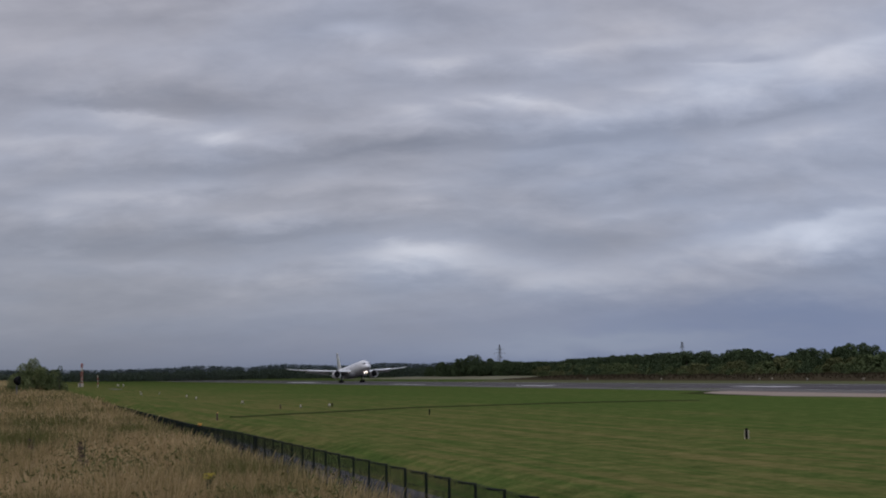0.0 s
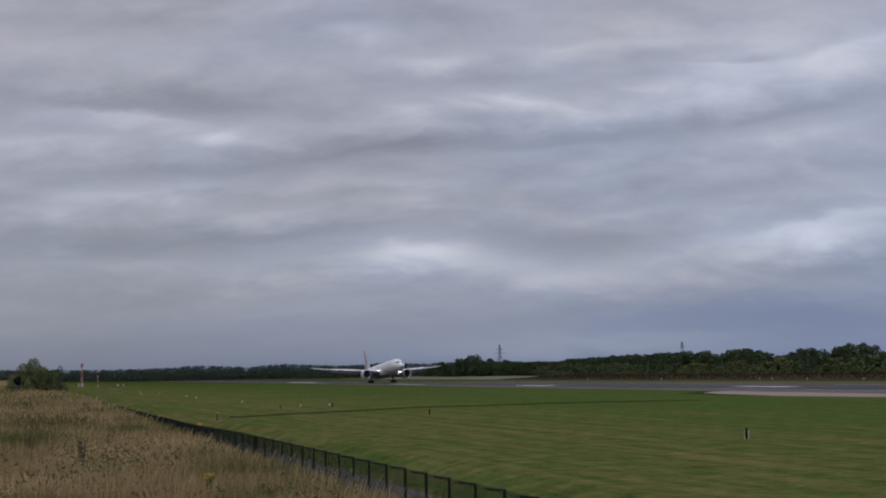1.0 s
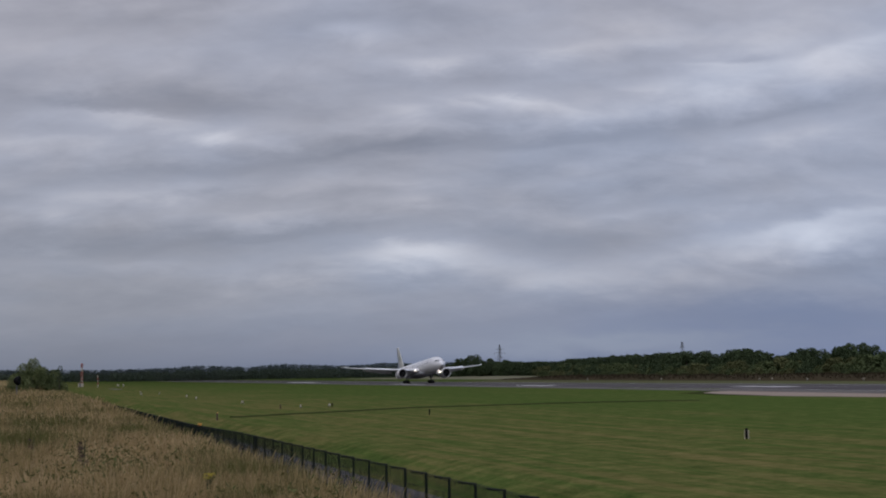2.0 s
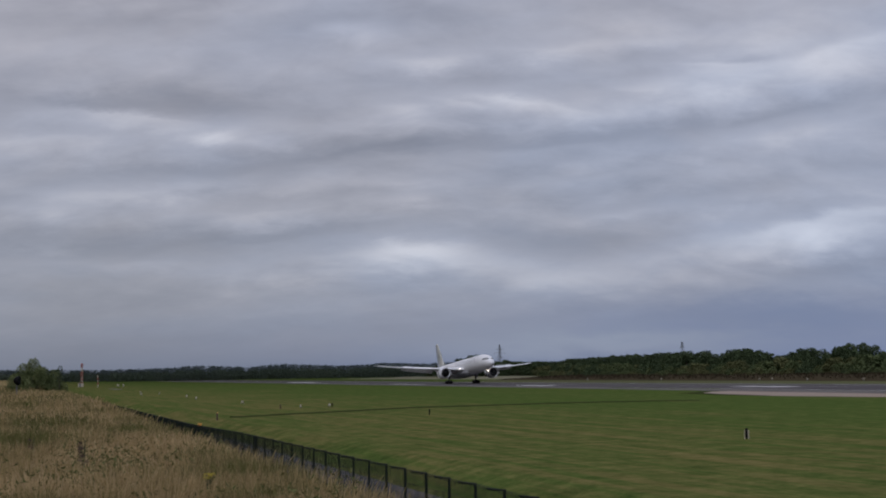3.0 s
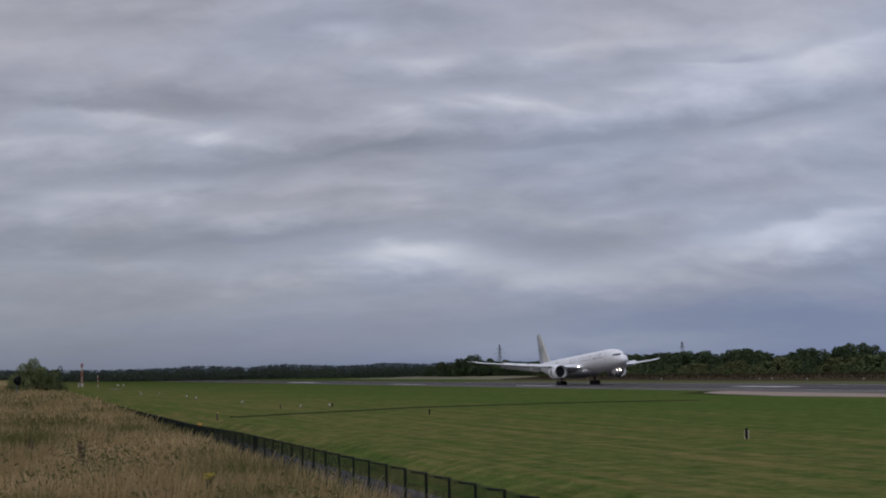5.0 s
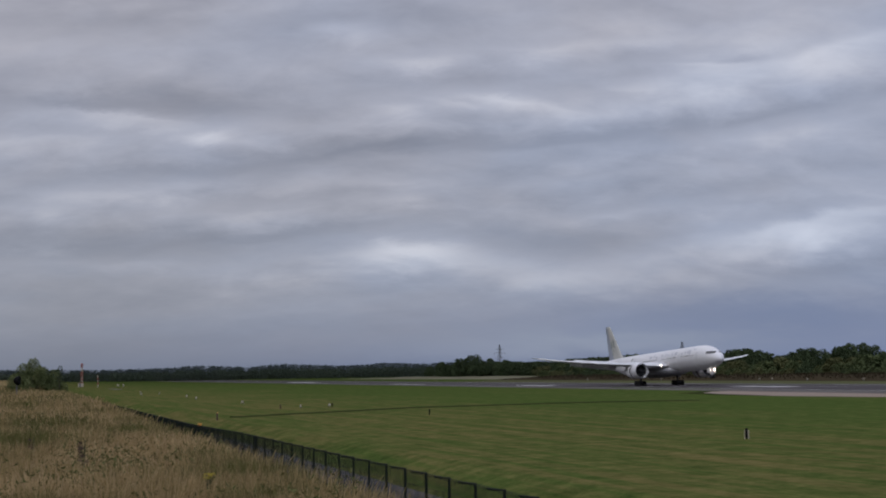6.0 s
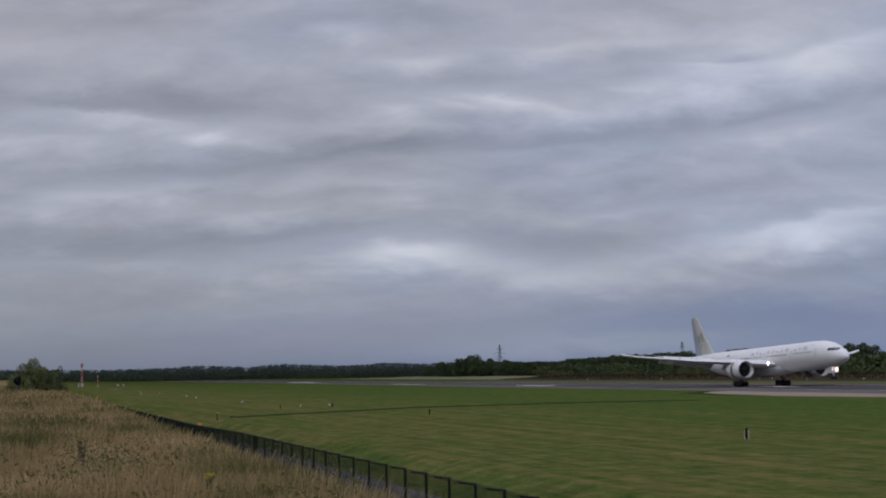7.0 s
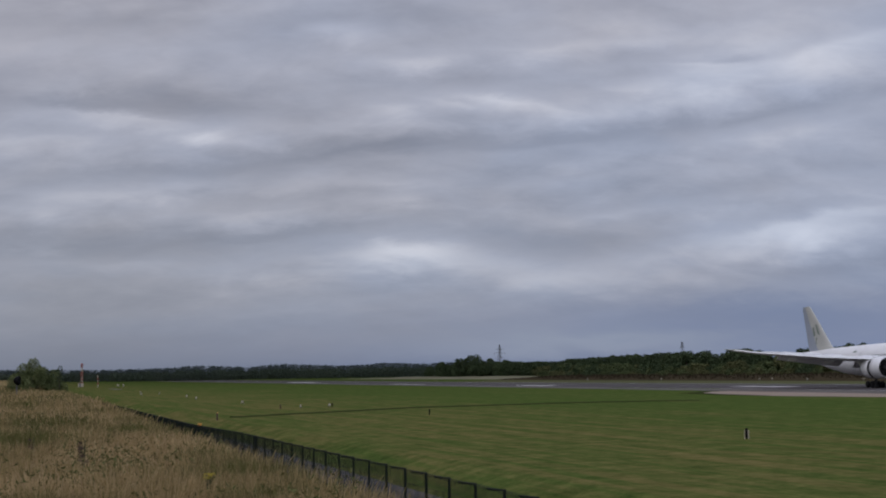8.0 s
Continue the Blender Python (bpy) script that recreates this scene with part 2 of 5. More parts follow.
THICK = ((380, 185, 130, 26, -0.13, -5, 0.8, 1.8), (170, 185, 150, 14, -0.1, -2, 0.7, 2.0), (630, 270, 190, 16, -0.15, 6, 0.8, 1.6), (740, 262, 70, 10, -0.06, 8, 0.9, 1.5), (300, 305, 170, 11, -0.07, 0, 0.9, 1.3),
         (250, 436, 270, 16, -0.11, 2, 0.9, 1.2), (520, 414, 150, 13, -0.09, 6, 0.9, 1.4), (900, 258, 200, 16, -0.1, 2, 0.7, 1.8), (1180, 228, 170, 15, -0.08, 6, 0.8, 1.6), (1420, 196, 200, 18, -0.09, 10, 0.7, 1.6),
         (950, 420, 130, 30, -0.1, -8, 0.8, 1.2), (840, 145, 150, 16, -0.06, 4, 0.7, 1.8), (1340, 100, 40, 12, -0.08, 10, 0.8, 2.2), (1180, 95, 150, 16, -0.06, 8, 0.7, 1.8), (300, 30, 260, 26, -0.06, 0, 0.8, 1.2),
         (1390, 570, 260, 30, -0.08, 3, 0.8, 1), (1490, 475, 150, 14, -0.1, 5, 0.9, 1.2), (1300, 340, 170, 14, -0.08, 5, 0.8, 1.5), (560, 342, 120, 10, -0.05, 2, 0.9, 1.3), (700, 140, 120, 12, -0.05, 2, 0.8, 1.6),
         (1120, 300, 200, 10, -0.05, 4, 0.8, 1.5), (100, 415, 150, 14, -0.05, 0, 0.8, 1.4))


def cloud_cover():
    """Stratocumulus seen from below: soft rolls that crowd towards the horizon, with thin bright places."""
    n = Nodes("cloud_cover")
    n.t.nodes.remove(n.bsdf)
    pos = n.add("TexCoord").outputs["Object"]
    x, y, z = n.add("SeparateXYZ", {0: n.add("VectorMath", {0: pos}, operation="NORMALIZE").outputs[0]}).outputs
    zz = n.math("ADD", n.math("MAXIMUM", z, 0.0), 0.34)
    deck = n.add("CombineXYZ", {0: n.math("DIVIDE", x, zz), 1: n.math("DIVIDE", y, zz), 2: 0.0}).outputs[0]
    tilted = n.add("Mapping", {"Vector": deck, "Rotation": (0, 0, radians(9)), "Scale": (0.72, 1.0, 1.0)}).outputs[0]
    big = n.noise(tilted, 2.2, 2, 0.45, 0.3)
    mid = n.noise(tilted, 5.5, 4, 0.5, 0.4)
    small = n.noise(tilted, 14.0, 5, 0.6, 0.3)
    wisp = n.noise(tilted, 34.0, 4, 0.6, 0.5)
    shade = n.math("ADD", n.math("MULTIPLY", big, 0.3), n.math("ADD", n.math("MULTIPLY", mid, 0.3), n.math("MULTIPLY", small, 0.3)))
    shade = n.math("ADD", shade, n.math("MULTIPLY", wisp, 0.1))
    # crisp upper rims and soft undersides of the rolls
    lifted = n.add("VectorMath", {0: tilted, 1: (0.0, 0.045, 0.0)}, operation="ADD").outputs[0]
    rim = n.math("SUBTRACT", mid, n.noise(lifted, 5.5, 4, 0.5, 0.4))
    shade = n.math("MULTIPLY_ADD", rim, 0.3, shade)
    # thin bright and thick dark places
    ya = n.math("MAXIMUM", n.math("ABSOLUTE", y), 0.05)
    warp = n.math("MULTIPLY", n.math("SUBTRACT", mid, 0.5), 0.022)
    warp2 = n.math("MULTIPLY", n.math("SUBTRACT", small, 0.5), 0.018)
    az = n.math("ADD", n.math("DIVIDE", x, ya), n.math("MULTIPLY", warp, 1.6))
    el = n.math("ADD", n.math("DIVIDE", z, ya), n.math("ADD", warp, warp2))
    total = 0.0
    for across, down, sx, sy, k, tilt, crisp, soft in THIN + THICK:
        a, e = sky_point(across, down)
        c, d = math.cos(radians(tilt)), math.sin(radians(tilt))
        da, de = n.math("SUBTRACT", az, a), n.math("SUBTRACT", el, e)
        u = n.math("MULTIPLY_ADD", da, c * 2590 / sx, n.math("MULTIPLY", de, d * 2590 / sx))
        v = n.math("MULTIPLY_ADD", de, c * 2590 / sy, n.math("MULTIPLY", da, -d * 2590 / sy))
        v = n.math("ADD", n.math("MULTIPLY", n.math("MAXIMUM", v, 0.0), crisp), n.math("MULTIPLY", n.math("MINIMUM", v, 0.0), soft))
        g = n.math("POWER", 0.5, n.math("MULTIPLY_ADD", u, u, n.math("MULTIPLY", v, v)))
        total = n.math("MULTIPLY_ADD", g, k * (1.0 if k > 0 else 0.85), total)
    total = n.math("MULTIPLY", total, n.math("MULTIPLY_ADD", n.math("SUBTRACT", mid, 0.5), 0.8, 1.0))
    calm = n.math("SUBTRACT", 1.0, n.math("POWER", 0.5, n.math("MULTIPLY", n.math("MAXIMUM", z, 0.0), 1 / 0.035)))
    shade = n.math("MULTIPLY_ADD", n.math("SUBTRACT", shade, 0.5), n.math("MULTIPLY_ADD", calm, 0.36, 0.2), 0.5)
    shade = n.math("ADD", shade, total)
    col = n.ramp(shade, [(0.26, (0.2, 0.21, 0.262)), (0.42, (0.278, 0.287, 0.348)), (0.56, (0.385, 0.395, 0.468)), (0.86, (0.69, 0.69, 0.75))])
    tint = n.add("Clamp", {0: n.math("MULTIPLY_ADD", n.math("SUBTRACT", n.noise(tilted, 3.4, 3, 0.55), 0.5), 2.6, n.math("MULTIPLY_ADD", az, 0.9, 0.45))}).outputs[0]
    col = n.mix(1.0, col, n.mix(tint, (1.03, 0.995, 0.96), (0.955, 1.0, 1.06)), "MULTIPLY")
    # the murk towards the horizon, and the brighter sky overhead
    low = n.math("POWER", 0.5, n.math("MULTIPLY", n.math("MAXIMUM", z, 0.0), 1 / 0.045))
    east = n.add("Clamp", {0: n.math("MULTIPLY_ADD", az, 1.8, 0.45)}).outputs[0]
    col = n.mix(n.math("MULTIPLY", low, 0.92), col, n.mix(east, (0.122, 0.15, 0.222), (0.105, 0.155, 0.31)))
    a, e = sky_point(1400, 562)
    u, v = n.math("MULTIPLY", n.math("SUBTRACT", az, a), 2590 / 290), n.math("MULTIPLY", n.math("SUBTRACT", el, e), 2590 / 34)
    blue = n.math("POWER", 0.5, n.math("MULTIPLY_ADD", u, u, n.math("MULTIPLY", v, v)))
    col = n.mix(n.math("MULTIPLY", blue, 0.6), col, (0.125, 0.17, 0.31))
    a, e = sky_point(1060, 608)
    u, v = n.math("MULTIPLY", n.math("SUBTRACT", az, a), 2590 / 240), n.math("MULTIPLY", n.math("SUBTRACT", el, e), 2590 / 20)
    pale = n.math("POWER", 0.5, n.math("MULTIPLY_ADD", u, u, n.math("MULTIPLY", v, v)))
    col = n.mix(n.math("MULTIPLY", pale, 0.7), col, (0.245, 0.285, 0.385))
    high = n.math("MULTIPLY_ADD", n.math("MAXIMUM", n.math("SUBTRACT", z, 0.27), 0.0), 3.2, 1.0)
    emit = n.add("Emission", {"Color": col, "Strength": high})
    clear = n.add("BsdfTransparent", {"Color": (0.14, 0.14, 0.14, 1)})
    both = n.add("AddShader", {0: emit.outputs[0], 1: clear.outputs[0]})
    n.t.links.new(both.outputs[0], n.out.inputs[0])
    n.m.cycles.emission_sampling = "NONE"
    return n.m


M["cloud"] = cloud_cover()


# ---- mesh helpers ----
def mesh_of(name, verts, faces, material, smooth=False):
    me = bpy.data.meshes.new(name)
    me.from_pydata([tuple(v) for v in verts], [], [tuple(f) for f in faces])
    me.materials.append(material)
    if smooth:
        me.polygons.foreach_set("use_smooth", [True] * len(me.polygons))
    me.update()
    return me


def part(name, bm, material, parent, label="", smooth=False):
    """Links a bmesh as one mesh object under a thing, or at top level where parent is None."""
    me = bpy.data.meshes.new(name)
    bmesh.ops.recalc_face_normals(bm, faces=bm.faces)
    bm.to_mesh(me)
    bm.free()
    me.materials.append(material)
    if smooth:
        me.polygons.foreach_set("use_smooth", [True] * len(me.polygons))
    ob = new(name, me)
    ob.parent = parent
    return tagged(ob, label)


def empty(name, m, label, category, group="", kind=""):
    ob = new(name)
    ob.empty_display_size = 0.2
    ob.matrix_basis = m
    return tagged(ob, label, category, group, kind)


def box(bm, x0, y0, z0, x1, y1, z1, bevel=0.0):
    r = bmesh.ops.create_cube(bm, size=1.0, matrix=Matrix.LocRotScale(((x0 + x1) / 2, (y0 + y1) / 2, (z0 + z1) / 2), None, (x1 - x0, y1 - y0, z1 - z0)))
    if bevel:
        bmesh.ops.bevel(bm, geom=list({e for v in r["verts"] for e in v.link_edges}), offset=bevel, segments=1, affect="EDGES")
    return bm


def rod(bm, a, b, r0, r1=None, n=8):
    """A tapered rod from a to b."""
    a, b = Vector(a), Vector(b)
    d = b - a
    m = Matrix.Translation((a + b) / 2) @ d.to_track_quat("Z", "Y").to_matrix().to_4x4()
    bmesh.ops.create_cone(bm, cap_ends=True, segments=n, radius1=r0, radius2=r0 if r1 is None else r1, depth=d.length, matrix=m)
    return bm


def loft(bm, rings, closed=True, caps=True):
    """Skins rings of points that have the same count."""
    vs = [[bm.verts.new(p) for p in ring] for ring in rings]
    n = len(rings[0])
    for r0, r1 in zip(vs, vs[1:]):
        for i in range(n if closed else n - 1):
            j = (i + 1) % n
            bm.faces.new((r0[i], r0[j], r1[j], r1[i]))
    if caps:
        bm.faces.new(vs[0])
        bm.faces.new(vs[-1])
    return bm


def turned(bm, profile, centre, n=32):
    """A body of revolution about an axis along x; the profile is rows of x and radius."""
    cx, cy, cz = centre
    return loft(bm, [[(cx + x, cy + r * math.cos(2 * math.pi * i / n), cz + r * math.sin(2 * math.pi * i / n)) for i in range(n)] for x, r in profile], caps=False)


# ---- ground ----
def ground_height(lat):
    """The bank on which the camera stands, the ditch at the fence and the flat airfield."""
    for (a, za), (b, zb) in zip(BANK, BANK[1:]):
        if lat <= b:
            k = max(0.0, (lat - a) / (b - a))
            return za + (zb - za) * k * k * (3 - 2 * k)
    return 0.0


LEVEL = -0.4                        # the runway lies a little lower than the field
BANK = ((-5000, 2.55), (-2.0, 2.55), (2.3, 2.55), (8.5, -0.9), (16.6, -0.9), (20.5, 0.0), (66.0, 0.0), (112.0, LEVEL), (210.0, LEVEL), (226.0, 0.0))


def rise(along):
    """How far the runway climbs towards its near end."""
    return float(np.interp(along, (-600, -400, -250), (0.0, 0.12, 0.32)))


def swell(along, lat):
    """The climb of the runway, shared by the ground under it."""
    return rise(along) * float(np.interp(lat, (136.2, 148.0, 210.0, 226.0), (0.0, 1.0, 1.0, 0.0)))


def build_ground():
    lats = [-4800, -2000, -800, -300, -100, -40, -20, -10] + [-6 + 0.6 * i for i in range(38)] + [17 + 0.5 * i for i in range(9)] + [22.5 + 2.5 * i for i in range(12)] + [54, 60, 66, 72, 78, 85, 92, 100, 106, 112, 120, 136.2, 148, 160, 210, 214, 218, 222, 226, 240, 270, 300, 500, 900, 1600, 3000, 4800]
    alongs = [-4800, -3000, -1800, -1000, -600, -400, -250] + [-180 + 3 * i for i in range(66)] + [40, 80, 200, 500, 1200, 2500, 4800]
    verts, faces = [], []
    for i, a in enumerate(alongs):
        for j, l in enumerate(lats):
            h = ground_height(l)
            if l < 8 and -180 < a < 20:
                h += 0.16 * noise.noise(Vector((a * 0.25, l * 0.4, 0)))
            verts.append((a, l, h + swell(a, l)))
            if i and j:
                w = len(lats)
                faces.append(((i - 1) * w + j - 1, i * w + j - 1, i * w + j, (i - 1) * w + j))
    ob = new("ground", mesh_of("ground", verts, faces, M["mown_grass"], True))
    ob.matrix_basis = pose(0, 0, 0, 0, 0, -HEAD)
    return tagged(ob, "mown green airfield grass with dry swathes beside a bank", "ground", kind="structure")


def sheet(name, points, z, thick, material, label, category, drop=0.3):
    """A flat slab from its outline in metres along the runway and away from the camera."""
    bm = bmesh.new()
    top = [bm.verts.new((a, l, z)) for a, l in points]
    bot = [bm.verts.new((a, l, z - thick)) for a, l in points]
    bm.faces.new(top)
    for i in range(len(points)):
        j = (i + 1) % len(points)
        bm.faces.new((top[j], top[i], bot[i], bot[j]))
    ob = part(name, bm, material, None)
    ob.matrix_basis = pose(0, 0, 0, 0, 0, -HEAD)
    return tagged(ob, label, category, kind="structure")


def strip(name, a0, a1, l0, l1, z, material, label, category, thick=0.03, shape=None):
    """A long slab that follows the swell of the ground under it; shape gives its height across."""
    alongs = [a0] + [a for a in (-600, -400, -250) if a0 < a < a1] + [a1]
    lats = [l0] + [l for l in (148.0, 210.0, 214.0, 218.0, 222.0) if l0 < l < l1] + [l1]
    top = [[(a, l, z + swell(a, l) + (shape(l) if shape else 0.0)) for l in lats] for a in alongs]
    bm = bmesh.new()
    up = [[bm.verts.new(p) for p in row] for row in top]
    low = [[bm.verts.new((p[0], p[1], p[2] - thick)) for p in row] for row in top]
    n, m = len(alongs), len(lats)
    for i in range(n - 1):
        for j in range(m - 1):
            bm.faces.new((up[i][j], up[i + 1][j], up[i + 1][j + 1], up[i][j + 1]))
    rim = [(i, 0) for i in range(n)] + [(n - 1, j) for j in range(1, m)] + [(i, m - 1) for i in range(n - 2, -1, -1)] + [(0, j) for j in range(m - 2, 0, -1)]
    for (i, j), (k, q) in zip(rim, rim[1:] + rim[:1]):
        bm.faces.new((up[i][j], low[i][j], low[k][q], up[k][q]))
    ob = part(name, bm, material, None)
    ob.matrix_basis = pose(0, 0, 0, 0, 0, -HEAD)
    return tagged(ob, label, category, kind="structure")


def build_runway():
    strip("runway", -2600, 1500, CENTRE - 23, CENTRE + 23, LEVEL + 0.03, M["asphalt"], "grey asphalt runway with worn white markings", "runway")
    strip("runway_shoulder", -2600, 1500, CENTRE - 31, CENTRE - 23, LEVEL + 0.026, M["asphalt_worn"], "pale worn asphalt shoulder beside the runway", "shoulder")
    strip("runway_shoulder", -2600, 1500, CENTRE + 23, CENTRE + 31, LEVEL + 0.026, M["asphalt_worn"], "pale worn asphalt shoulder beside the runway", "shoulder")
    strip("grass_verge", -680, 60, CENTRE + 31.1, 226, 0.02, M["verge"], "dull olive grass verge behind the runway", "verge", 0.02, ground_height)
    sheet("taxiway_edge", [(-271, 136.1), (-249, 118.6), (-228, 115.4), (-210, 116.2), (-214, 117.4), (-232, 119.2), (-247, 122.5), (-262, 132), (-264, 136.1)], LEVEL + 0.028, 0.05, M["drain"],
          "dark rim of overgrown grass round the concrete", "verge")
    sheet("taxiway_concrete", [(-266, 134.5), (-247, 119.5), (-228, 116.5), (-206, 117), (-180, 124), (-120, 131), (40, 134), (40, CENTRE - 31.05), (-270, CENTRE - 31.05)], LEVEL + 0.02, 0.05, M["concrete"],
          "pinkish concrete taxiway stub beside the runway", "taxiway")
    for a0, a1, l0, l1 in ((-313, -287, 161.5, 166.0), (-438, -410, 151.5, 155.5), (-586, -540, 149.4, 152.6), (-845, -765, 153.0, 158.5)):
        ob = strip("touchdown_marking", a0, a1, l0, l1, LEVEL + 0.037, M["marking_bright"], "white touchdown bar painted on the asphalt", "marking", 0.005)
        tagged(ob, group="touchdown bars")
    for k in range(-26, 6):
        ob = strip("centre_line_dash", k * 50, k * 50 + 30, CENTRE - 0.25, CENTRE + 0.25, LEVEL + 0.036, M["marking"], "worn white centre line dash on the asphalt", "marking", 0.005)
        tagged(ob, group="centre line dashes")
    for l in (CENTRE - 22.4, CENTRE + 21.9):
        strip("runway_edge_line", -2600, 1500, l, l + 0.5, LEVEL + 0.036, M["marking"], "worn white line along the runway edge", "marking", 0.005)
    strip("perimeter_track", -900, 300, 12.5, 16.2, -0.8, M["path"], "purplish tarmac perimeter track inside the fence", "road", 0.25)


def build_drain():
    """A darker line of longer grass over a drain, across the field."""
    verts, faces = [], []
    n = 60
    for i in range(n + 1):
        k = i / n
        l = 20.5 + 68 * k
        a = float(np.interp(l, (20, 45.8, 66.9, 89), (-142.8, -166.6, -173.6, -180.2))) + 0.7 * noise.noise(Vector((k * 14, 0, 0)))
        w = 0.9 + 0.5 * noise.noise(Vector((k * 20, 5, 0)))
        for s, up in ((-1, 0.0), (-0.4, 0.1), (0.4, 0.1), (1, 0.0)):
            verts.append((a + s * w, l, ground_height(l) + 0.02 + up))
        if i:
            faces += [((i - 1) * 4 + j, (i - 1) * 4 + j + 1, i * 4 + j + 1, i * 4 + j) for j in range(3)]
    ob = new("drain_line", mesh_of("drain_line", verts, faces, M["drain"], True))
    ob.matrix_basis = pose(0, 0, 0, 0, 0, -HEAD)
    tagged(ob, "dark line of longer grass over a drain", "grass", kind="structure")


def build_mound():
    """A low pale mound of sand and gravel behind the runway."""
    prof = ((248, -0.05), (256, 0.35), (264, 0.95), (272, 1.45), (280, 1.5), (292, -0.05))
    verts, faces = [], []
    alongs = list(range(-1180, -690, 10))
    for i, a in enumerate(alongs):
        end = min(1.0, (a + 1180) / 160, (-692 - a) / 22)
        for j, (l, h) in enumerate(prof):
            verts.append((a, l, h * max(0.0, end) * (0.9 + 0.35 * noise.noise(Vector((a * 0.02, l * 0.05, 9)))) - (0.05 if end < 0.1 else 0)))
            if i and j:
                w = len(prof)
                faces.append(((i - 1) * w + j - 1, i * w + j - 1, i * w + j, (i - 1) * w + j))
    ob = new("gravel_mound", mesh_of("gravel_mound", verts, faces, M["gravel"], True))
    ob.matrix_basis = pose(0, 0, 0, 0, 0, -HEAD)
    tagged(ob, "low pale sandy mound behind the runway", "mound", kind="structure")


def build_clouds():
    rows, cols = 24, 64
    verts, faces = [], []
    for i in range(rows + 1):
        r = 4850 * (i / rows) ** 0.8
        h = 600 * (1 - (r / 4850) ** 2) - 30
        for j in range(cols):
            t = 2 * math.pi * j / cols
            verts.append((r * math.cos(t), r * math.sin(t), h))
            if i:
                k = (j + 1) % cols
                faces.append(((i - 1) * cols + j, (i - 1) * cols + k, i * cols + k, i * cols + j))
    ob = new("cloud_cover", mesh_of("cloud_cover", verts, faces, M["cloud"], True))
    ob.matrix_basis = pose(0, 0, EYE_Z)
    return tagged(ob, "grey rolling overcast cloud with a bright thin patch", "sky", kind="structure")


build_ground()
build_runway()
build_drain()
build_mound()
clouds = build_clouds()


# ---- the airliner ----
NOSE = 37.1                        # distance of the nose tip ahead of the main wheels
HULL = ((0.0, 0.06, 0.06, 4.55), (0.35, 0.6, 0.58, 4.58), (1.2, 1.2, 1.15, 4.7), (2.4, 1.78, 1.72, 4.88), (4.0, 2.32, 2.28, 5.06), (6.0, 2.76, 2.74, 5.24), (8.5, 3.04, 3.03, 5.37),
        (11.0, 3.1, 3.1, 5.4), (20.0, 3.1, 3.1, 5.4), (30.0, 3.1, 3.1, 5.4), (42.0, 3.1, 3.1, 5.4), (50.0, 3.1, 3.1, 5.42), (55.0, 2.92, 2.82, 5.68), (60.0, 2.45, 2.34, 6.12), (65.0, 1.75, 1.72, 6.66),
        (69.0, 1.1, 1.15, 7.12), (72.0, 0.55, 0.72, 7.45), (73.8, 0.12, 0.42, 7.6))


def hull_at(d):
    for a, b in zip(HULL, HULL[1:]):
        if d <= b[0]:
            k = (d - a[0]) / (b[0] - a[0])
            return [a[i] + (b[i] - a[i]) * k for i in (1, 2, 3)]
    return HULL[-1][1:]


def hull_point(d, angle, out=0.0):
    """A point of the hull: d metres behind the nose, the angle in degrees from the top towards port."""
    w, h, zc = hull_at(d)
    t = radians(angle)
    return (NOSE - d, (w + out) * math.sin(t), zc + (h + out) * math.cos(t))


def hull_patch(d0, d1, a0, a1, out=0.015, steps=6, skew=0.0):
    """A thin plate that lies on the hull."""
    bm = bmesh.new()
    rows = []
    for i in range(steps + 1):
        k = i / steps
        d = d0 + (d1 - d0) * k
        rows.append([bm.verts.new(hull_point(d, a0 + (a1 - a0) * j / 3 + skew * k, out)) for j in range(4)])
    for r0, r1 in zip(rows, rows[1:]):
        for j in range(3):
            bm.faces.new((r0[j], r0[j + 1], r1[j + 1], r1[j]))
    return bm


def cockpit_pane(d0, d1, side):
    """A pane between two heights on the hull."""
    bm = bmesh.new()
    rows = []
    for i in range(4):
        d = d0 + (d1 - d0) * i / 3
        w, h, zc = hull_at(d)
        top = min(6.62, zc + h * 0.985)
        low = 5.98 if d < 3.4 else 6.02
        angles = [math.degrees(math.acos(min(1.0, (low + (top - low) * j / 3 - zc) / h))) for j in range(4)]
        rows.append([bm.verts.new(hull_point(d, side * q, 0.02)) for q in angles])
    for r0, r1 in zip(rows, rows[1:]):
        for j in range(3):
            bm.faces.new((r0[j], r0[j + 1], r1[j + 1], r1[j]))
    return bm


def aerofoil(x_front, chord, thick, n=10):
    """Outline of a wing section as rows of x and height."""
    pts = []
    for i in range(n + 1):
        k = (1 - math.cos(math.pi * i / n)) / 2
        pts.append((x_front - k * chord, thick * chord * (2.6 * math.sqrt(k) * (1 - k) * 0.6 + 0.12 * (1 - k) * k)))
    low = [(x, -0.62 * h) for x, h in pts[1:-1]]
    return pts + low[::-1]


WING = ((0.0, 23.5, 15.2, 0.13, 4.05), (3.1, 25.2, 13.6, 0.13, 4.25), (9.7, 29.8, 9.2, 0.11, 4.95), (18.0, 35.6, 6.5, 0.1, 5.75), (28.5, 43.1, 3.2, 0.095, 7.25), (31.2, 45.3, 2.0, 0.09, 7.8), (32.4, 46.9, 0.9, 0.08, 8.05))


def wing_at(y):
    for a, b in zip(WING, WING[1:]):
        if y <= b[0]:
            k = (y - a[0]) / (b[0] - a[0])
            return [a[i] + (b[i] - a[i]) * k for i in range(1, 5)]
    return WING[-1][1:]


